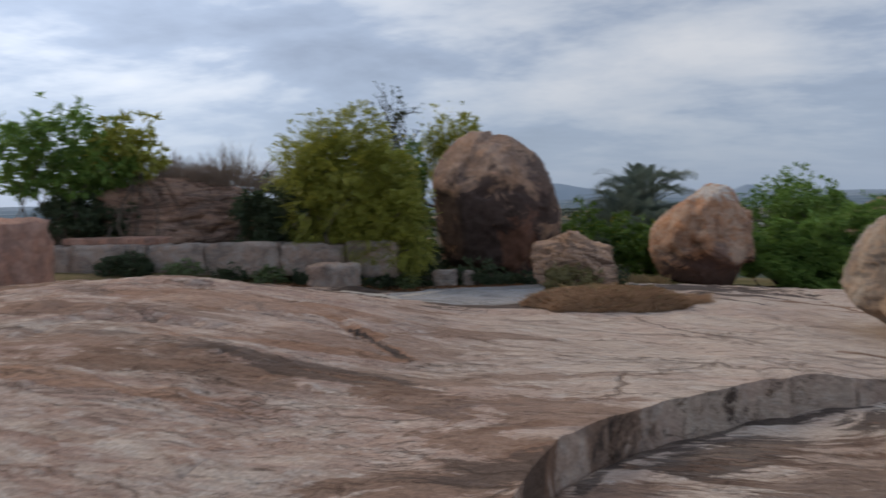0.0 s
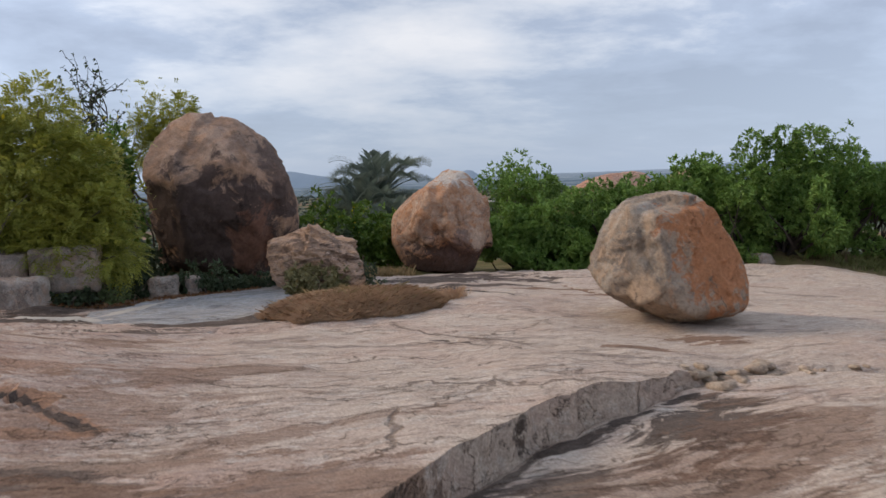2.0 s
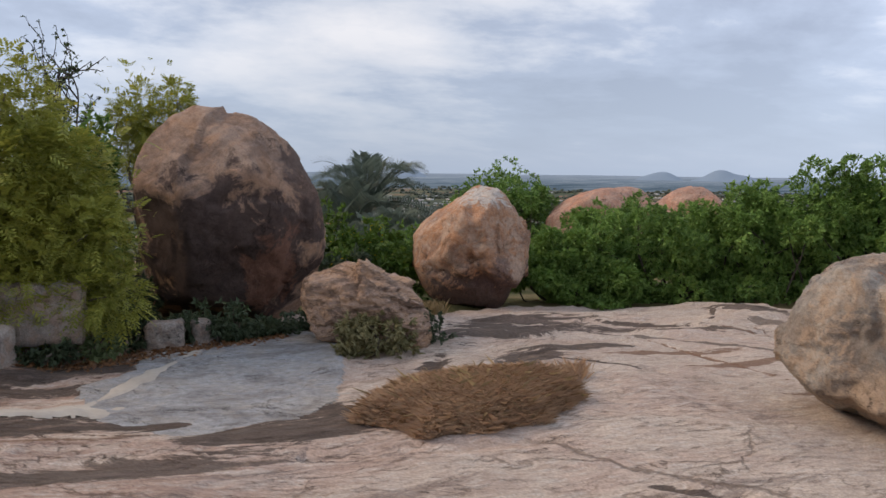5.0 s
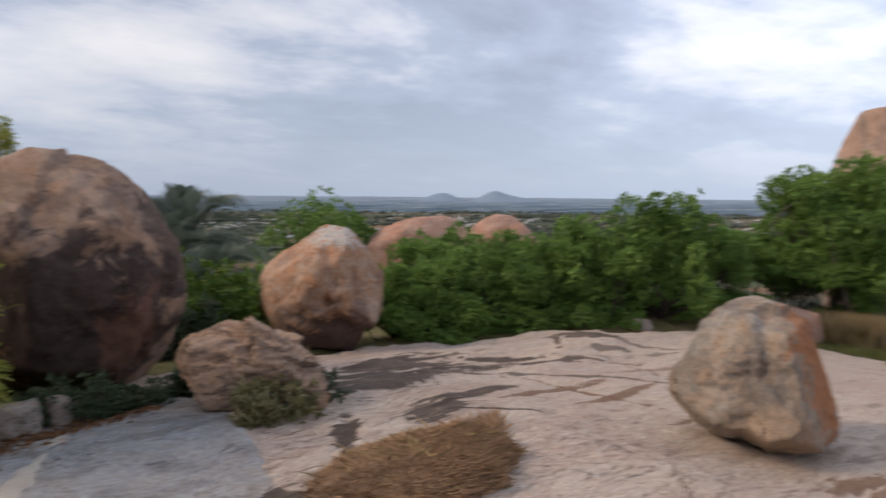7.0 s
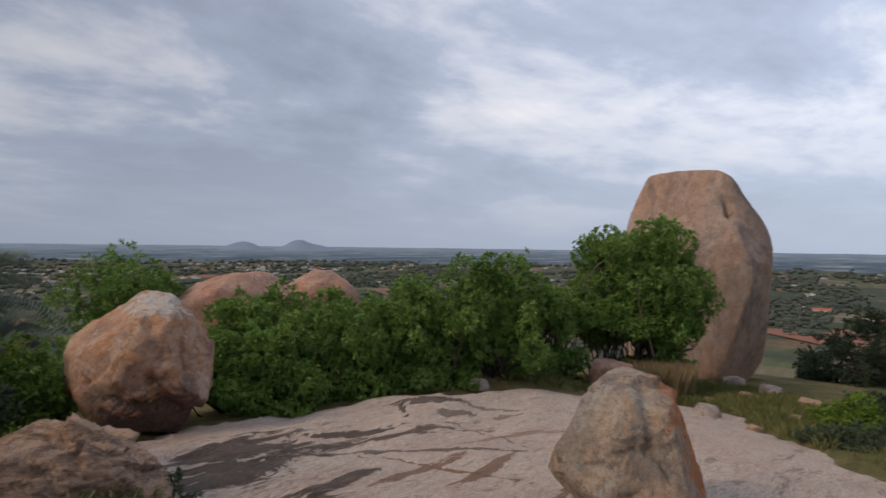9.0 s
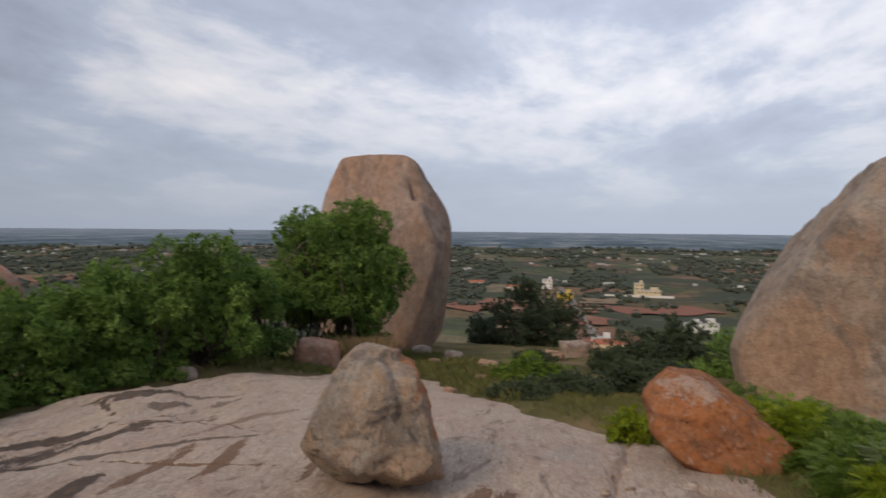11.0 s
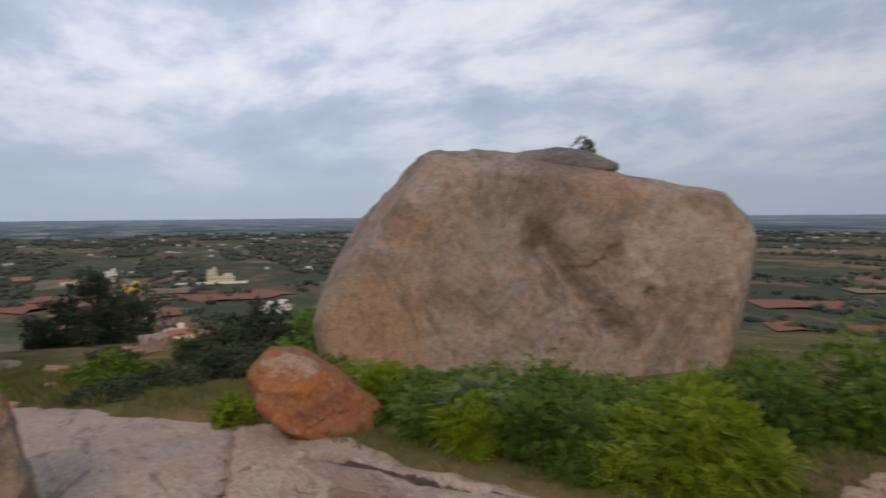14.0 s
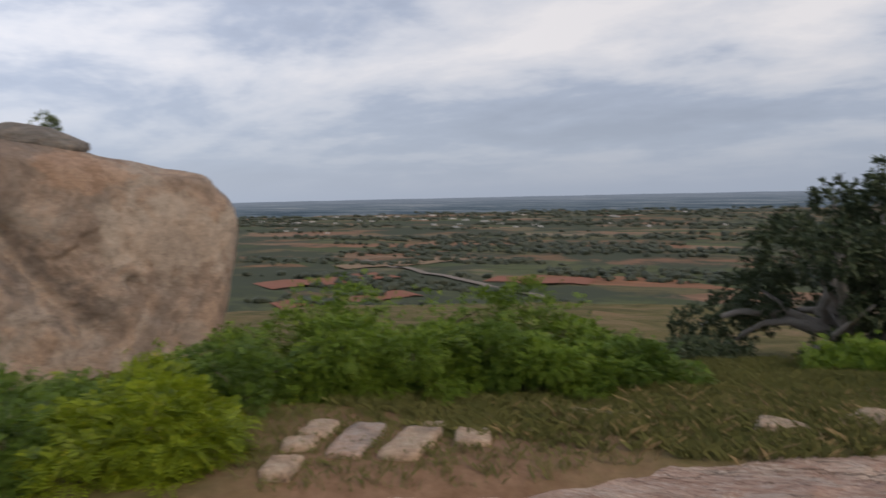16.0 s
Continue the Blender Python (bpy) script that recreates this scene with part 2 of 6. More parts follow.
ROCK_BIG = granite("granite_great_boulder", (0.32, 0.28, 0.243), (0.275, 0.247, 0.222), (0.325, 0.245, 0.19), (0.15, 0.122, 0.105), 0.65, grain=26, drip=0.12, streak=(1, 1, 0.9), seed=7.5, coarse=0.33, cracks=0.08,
                   # first two blots paint shade into the recess of the diagonal groove
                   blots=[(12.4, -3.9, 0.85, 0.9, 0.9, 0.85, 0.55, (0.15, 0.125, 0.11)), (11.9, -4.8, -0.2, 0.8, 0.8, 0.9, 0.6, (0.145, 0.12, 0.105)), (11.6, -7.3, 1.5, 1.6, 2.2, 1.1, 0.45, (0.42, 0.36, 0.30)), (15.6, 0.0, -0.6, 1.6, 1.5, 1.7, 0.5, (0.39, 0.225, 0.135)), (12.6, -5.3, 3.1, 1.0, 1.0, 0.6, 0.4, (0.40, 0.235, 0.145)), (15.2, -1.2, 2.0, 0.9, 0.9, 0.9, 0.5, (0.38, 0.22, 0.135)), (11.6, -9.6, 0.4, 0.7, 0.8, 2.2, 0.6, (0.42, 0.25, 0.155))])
ROCK_PINK = granite("granite_pink_far", (0.46, 0.31, 0.24), (0.40, 0.25, 0.19), (0.46, 0.24, 0.16), (0.2, 0.14, 0.12), 0.4, seed=8.8, coarse=0.5)
ROCK_BANK = granite("granite_bank_mauve", (0.44, 0.31, 0.25), (0.35, 0.24, 0.195), (0.42, 0.26, 0.185), (0.11, 0.08, 0.07), 0.7, streak=(0.6, 0.6, 3.0), seed=9.6, coarse=0.9)
ROCK_CAP = granite("granite_dark_grey_cap", (0.23, 0.225, 0.215), (0.18, 0.178, 0.172), (0.25, 0.22, 0.19), (0.10, 0.098, 0.095), 0.5, streak=(1, 1, 3), seed=14.0, coarse=0.8)
ROCK_FLAKE = granite("granite_pale_flake", (0.47, 0.38, 0.29), (0.40, 0.31, 0.24), (0.45, 0.33, 0.24), (0.16, 0.12, 0.1), 0.4, seed=15.0, coarse=2.0)
BLOCK_STONE = granite("granite_cut_block", (0.40, 0.35, 0.31), (0.33, 0.29, 0.26), (0.40, 0.29, 0.23), (0.13, 0.11, 0.1), 0.5, seed=10.2, coarse=1.5)
BLOCK_PINK = granite("granite_cut_block_pink", (0.44, 0.28, 0.22), (0.36, 0.23, 0.19), (0.44, 0.24, 0.17), (0.14, 0.1, 0.09), 0.5, streak=(1, 1, 0.5), seed=11.4, coarse=1.5)
LEAF_BRIGHT = leaf_material("leaf_bright_green", (0.056, 0.106, 0.014), (0.165, 0.26, 0.032), (0.34, 0.37, 0.03))
LEAF_YELLOW = leaf_material("leaf_yellow_green", (0.10, 0.145, 0.01), (0.24, 0.32, 0.02), (0.43, 0.37, 0.03))
LEAF_FERN = leaf_material("leaf_feather_green", (0.042, 0.085, 0.014), (0.12, 0.20, 0.03), (0.22, 0.25, 0.035))
LEAF_MID = leaf_material("leaf_mid_green", (0.058, 0.122, 0.028), (0.215, 0.345, 0.078), (0.31, 0.37, 0.10))
LEAF_OLIVE = leaf_material("leaf_olive_green", (0.17, 0.19, 0.035), (0.38, 0.385, 0.075), (0.56, 0.46, 0.09))
LEAF_DARK = leaf_material("leaf_dark_green", (0.036, 0.054, 0.03), (0.082, 0.112, 0.058), (0.13, 0.125, 0.07))
LEAF_GREY = leaf_material("leaf_grey_green", (0.09, 0.13, 0.055), (0.20, 0.26, 0.12), (0.28, 0.28, 0.12))
DRY_STRAW = leaf_material("herb_straw_green", (0.12, 0.115, 0.045), (0.25, 0.225, 0.11), (0.40, 0.32, 0.17))
PALM_LEAF = leaf_material("palm_frond_grey_green", (0.085, 0.11, 0.09), (0.18, 0.22, 0.175), (0.25, 0.25, 0.2))
DRY = leaf_material("dry_grass_straw", (0.27, 0.20, 0.10), (0.45, 0.34, 0.19), (0.52, 0.40, 0.23))
DRY_BROWN = leaf_material("dry_grass_brown", (0.19, 0.11, 0.055), (0.34, 0.215, 0.115), (0.46, 0.32, 0.18))
GRASS = leaf_material("grass_olive", (0.12, 0.14, 0.045), (0.225, 0.225, 0.085), (0.34, 0.29, 0.13))
FLOWER = plain("petal_yellow", (0.55, 0.42, 0.02), (0.7, 0.55, 0.03), 20, 0.6)
DRY_GREY = leaf_material("dry_grass_grey_brown", (0.15, 0.115, 0.09), (0.27, 0.215, 0.175), (0.36, 0.29, 0.23))
ROOTS = leaf_material("matted_grass_red_brown", (0.38, 0.24, 0.15), (0.58, 0.405, 0.265), (0.68, 0.52, 0.35))
BARK_DARK = plain("bark_dark_brown", (0.035, 0.028, 0.024), (0.08, 0.065, 0.055), 14, 0.95, 0.5)
BARK = plain("bark_grey_brown", (0.09, 0.07, 0.055), (0.2, 0.165, 0.135), 14, 0.95, 0.6)
BARK_PALE = plain("bark_pale_grey", (0.2, 0.18, 0.16), (0.36, 0.33, 0.3), 10, 0.95, 0.5)
# ---------------------------------------------------------------- numeric noise and mesh helpers
def hash3(ix, iy, iz, seed):
    h = (ix * 374761393 + iy * 668265263 + iz * 2147483647 + seed * 974711) & 0xFFFFFFFF
    h = ((h ^ (h >> 13)) * 1274126177) & 0xFFFFFFFF
    return ((h ^ (h >> 16)) & 0xFFFF) / 65535.0


def vnoise(p, seed=0):
    """Smooth value noise in -1..1 at an (n, 3) array of places."""
    i = np.floor(p).astype(np.int64)
    f = p - i
    f = f * f * f * (f * (f * 6 - 15) + 10)
    out = 0
    for dx in (0, 1):
        for dy in (0, 1):
            for dz in (0, 1):
                w = (f[:, 0] if dx else 1 - f[:, 0]) * (f[:, 1] if dy else 1 - f[:, 1]) * (f[:, 2] if dz else 1 - f[:, 2])
                out = out + w * hash3(i[:, 0] + dx, i[:, 1] + dy, i[:, 2] + dz, seed)
    return out * 2 - 1


def fbm(p, octaves=4, gain=0.5, seed=0):
    out, amp = 0, 1.0
    for k in range(octaves):
        out = out + amp * vnoise(p * 2.03 ** k + 17.3 * k, seed + k)
        amp *= gain
    return out


def fbm2(x, y, scale, octaves=4, gain=0.5, seed=0, sx=1.0, sy=1.0):
    p = np.stack([np.ravel(x) * scale * sx, np.ravel(y) * scale * sy, np.zeros(np.size(x)) + 0.37], -1)
    return fbm(p, octaves, gain, seed).reshape(np.shape(x))


def smooth(a, b, v):
    t = np.clip((v - a) / (b - a), 0, 1)
    return t * t * (3 - 2 * t)


def mesh_from(name, verts, faces, shade=True):
    """A mesh from arrays of vertices and of faces that all have the same number of corners."""
    verts, faces = np.asarray(verts, np.float32), np.asarray(faces, np.int32)
    me = bpy.data.meshes.new(name)
    me.vertices.add(len(verts))
    me.vertices.foreach_set("co", verts.ravel())
    k = faces.shape[1]
    me.loops.add(faces.size)
    me.loops.foreach_set("vertex_index", faces.ravel())
    me.polygons.add(len(faces))
    me.polygons.foreach_set("loop_start", np.arange(0, faces.size, k, dtype=np.int32))
    me.polygons.foreach_set("use_smooth", np.full(len(faces), shade))
    me.update(calc_edges=True)
    return me


def grid_faces(rows, cols, wrap=False):
    r, c = np.meshgrid(np.arange(rows - 1), np.arange(cols if wrap else cols - 1), indexing="ij")
    a = r * cols + c
    b = r * cols + (c + 1) % cols
    return np.stack([a, b, b + cols, a + cols], -1).reshape(-1, 4)


def part(name, data, material, parent=None, label=""):
    """Links a mesh or a bmesh as one object, under a thing where a parent is given."""
    if isinstance(data, bmesh.types.BMesh):
        me = bpy.data.meshes.new(name)
        data.to_mesh(me)
        data.free()
    else:
        me = data
    if material is not None:
        me.materials.append(material)
    ob = new(name, me)
    if parent is not None:
        ob.parent = parent
    if label:
        ob["label"] = label
    return ob


def thing(name, x, y, z, label, category, group="", turn=0, kind=""):
    """An empty at the base of a thing, which carries its parts."""
    e = new(name)
    e.matrix_world = pose(x, y, z, 0, 0, turn)
    e.empty_display_size = 0.1
    return tagged(e, label, category, group, kind)


# ---------------------------------------------------------------- the lie of the land
PLAIN_Z = -60.0


def base_height(x, y):
    """The hilltop: a low dome that breaks away to the plain."""
    dx = x - 0.5
    dy = np.where(y > 8, y - 8, np.where(y > 0, (8 - y) * 0.5, 4 - y))
    r = np.sqrt(dx * dx + dy * dy)
    dome = np.where(r < 14, -0.0068 * r * r, -1.333 - 0.10 * (r - 14))
    far = np.maximum(r - 34, 0)
    fall = -(1 - np.exp(-(far / 95.0) ** 1.35)) * 56.7
    h = np.maximum(dome, -3.4) + fall
    knoll = 0.55 * np.exp(-((x + 2.8) ** 2 / 9.0 + (y - 6.0) ** 2 / 8.0))
    rise = 0.055 * np.logaddexp(0, (-x - 0.3) * 2) * np.exp(-(np.maximum(r - 12, 0) / 8) ** 2)
    rim = 0.50 * np.exp(-((x - 13.2) / 3.2) ** 2 - ((y - 12.3) / 2.5) ** 2) + 0.22 * np.exp(-((x - 9.6) / 1.7) ** 2 - ((y - 14.2) / 1.6) ** 2)
    crest = 0.12 * np.exp(-((x + 1.9) ** 2 + (y - 6.2) ** 2) / 4.6)
    return h + knoll + rise + rim + crest


def south_edge(x):
    return np.interp(x, (-14, -3.3, -0.3, 1.4, 3.4, 4.4, 5.4, 7.4, 9.9, 14, 19), (-5, -0.9, 0.7, 1.5, 3.0, 3.55, 3.95, 4.5, 5.6, 7.5, 9.7))


def north_edge(x):
    return np.interp(x, (-14, -6, -2, 0, 2, 6, 10, 15, 18), (12.2, 12.6, 12.8, 13.6, 15.0, 16.2, 15.2, 12.2, 9.8))


def patch_mask(x, y):
    """1 inside the cement-rendered patch, 0 outside."""
    dx, dy = x - 0.55, y - 11.35
    u, v = (dx * 0.93 - dy * 0.36) / 1.05, (dx * 0.36 + dy * 0.93) / 2.25
    return 1 - (np.abs(u) ** 2.6 + np.abs(v) ** 2.6) + 0.42 * fbm2(x, y, 0.8, 4, 0.5, 71)


def rock_inside(x, y):
    """About how many metres a place lies inside the bare rock."""
    return np.minimum(np.minimum(y - south_edge(x), north_edge(x) - y), 17.2 - x)


def ledge_line(x):
    """Where the upper sheet of rock breaks off, as y over x."""
    g = np.interp(x, (-3.4, 0.30, 0.37, 0.6, 0.85, 1.12, 1.55, 2.1, 2.55, 2.9, 3.3, 3.8, 4.3, 5.0, 6.0, 7.5, 20), (-3.0, 3.12, 3.32, 3.78, 4.08, 4.34, 4.68, 4.98, 5.17, 5.30, 5.45, 5.68, 5.74, 5.66, 5.42, 5.1, 4.6))
    return g + 0.05 * vnoise(np.stack([x * 2.3, x * 0 + 4.2, x * 0], -1), 5) + 0.03 * vnoise(np.stack([x * 9, x * 0 + 1.2, x * 0], -1), 6)


def ledge_step(x):
    return 0.25 * smooth(-2.2, -0.2, x) * (1 - 0.45 * smooth(2.4, 3.6, x)) * (1 - smooth(3.6, 4.6, x))


def rock_height(x, y, s):
    """The rock's surface; s: metres behind the ledge line (negative: the lower sheet)."""
    h = base_height(x, y)
    step = ledge_step(x)
    fade = np.exp(-np.maximum(s, 0) / 2.6)
    h = h + np.where(s >= 0, step * 0.62 * fade, -step * 0.38 * np.exp(np.minimum(s, 0) / 2.5))
    calm = 1 - 0.9 * smooth(-0.25, 0.1, patch_mask(x, y))
    h = h + 0.05 * fbm2(x, y, 0.32, 2, 0.5, 11) + 0.02 * fbm2(x, y, 1.1, 3, 0.5, 13) * calm
    # thin sheets that have peeled away, with low broken edges
    for scale, kx, ky, seed, steps_, deep in ((0.26, 0.7, 1.7, 21, 3.0, 1.0), (0.75, 0.55, 1.9, 27, 2.2, 0.45)):
        q = fbm2(x, y, scale, 5, 0.55, seed, kx, ky) * steps_
        fl = np.floor(q)
        stair = fl + smooth(0.88, 1.0, q - fl)
        amount = 0.010 + 0.020 * smooth(1.2, -2.0, x) + 0.012 * smooth(9.5, 11.5, y) + 0.02 * smooth(10.5, 12.5, y) * smooth(2.5, 4.5, x)
        h = h + stair * amount * calm * deep
    h = h + 0.005 * calm * fbm2(x, y, 3.1, 4, 0.6, 31, 0.8, 1.7)
    # the open joint that runs on from the end of the ledge
    joint = np.exp(-(s / 0.055) ** 2) * smooth(3.7, 4.1, x) * (1 - smooth(7.2, 8.4, x))
    foot = np.where(s < 0, np.exp(-(s / 0.04) ** 2), 0) * smooth(-0.5, 0.3, x) * (1 - smooth(3.8, 4.3, x))
    h = h - 0.10 * joint - 0.05 * foot
    for x0, y0, x1, y1, deep in ((3.4, 10.65, 4.55, 9.75, 0.05), (5.95, 9.5, 5.9, 11.5, 0.05), (8.75, 12.95, 9.05, 13.4, 0.05), (9.05, 13.4, 9.55, 13.15, 0.05), (5.75, 4.68, 3.8, 3.5, 0.09), (-0.9, 5.85, -0.35, 5.3, 0.07), (2.4, 7.3, 2.75, 7.05, 0.05), (2.9, 11.35, 1.3, 9.2, 0.05), (-3.0, 6.3, -1.4, 6.6, 0.04), (-3.2, 5.2, -1.7, 5.35, 0.04), (0.5, 8.5, 2.2, 8.2, 0.04)):
        t = np.clip(((x - x0) * (x1 - x0) + (y - y0) * (y1 - y0)) / ((x1 - x0) ** 2 + (y1 - y0) ** 2), 0, 1)
        gap = np.hypot(x - x0 - t * (x1 - x0), y - y0 - t * (y1 - y0)) + 0.10 * fbm2(x, y, 1.7, 3, 0.5, 47)
        h = h - deep * np.exp(-(gap / 0.055) ** 2)
    out = rock_inside(x, y) + 0.55 * fbm2(x, y, 0.7, 3, 0.5, 41)
    return h - 0.9 * smooth(0.15, -1.2, out)


def build_rock_floor():
    xs = np.concatenate([np.arange(-15, -7, 0.2), np.arange(-7, 12, 0.065), np.arange(12, 20, 0.16)])
    lo = -np.concatenate([np.arange(0.03, 6, 0.065), np.arange(6, 16, 0.2)])[::-1]
    hi = np.concatenate([np.arange(0.012, 9.0, 0.06), np.arange(9.0, 24, 0.16)])
    ss = np.concatenate([lo, [-0.012, 0.0], hi])
    X, S = np.meshgrid(xs, ss, indexing="ij")
    Y = ledge_line(xs)[:, None] + S
    Z = rock_height(X, Y, np.where(S > -0.006, np.maximum(S, 0), S))
    keep = ((Y > -9) & (Y < 20)).ravel()
    faces = grid_faces(*X.shape)[:, ::-1]
    faces = faces[keep[faces].all(1)]
    used = np.unique(faces)
    remap = np.zeros(X.size, np.int64)
    remap[used] = np.arange(len(used))
    me = mesh_from("rock_floor", np.stack([X, Y, Z], -1).reshape(-1, 3)[used], remap[faces])
    me.set_sharp_from_angle(angle=radians(42))
    return me


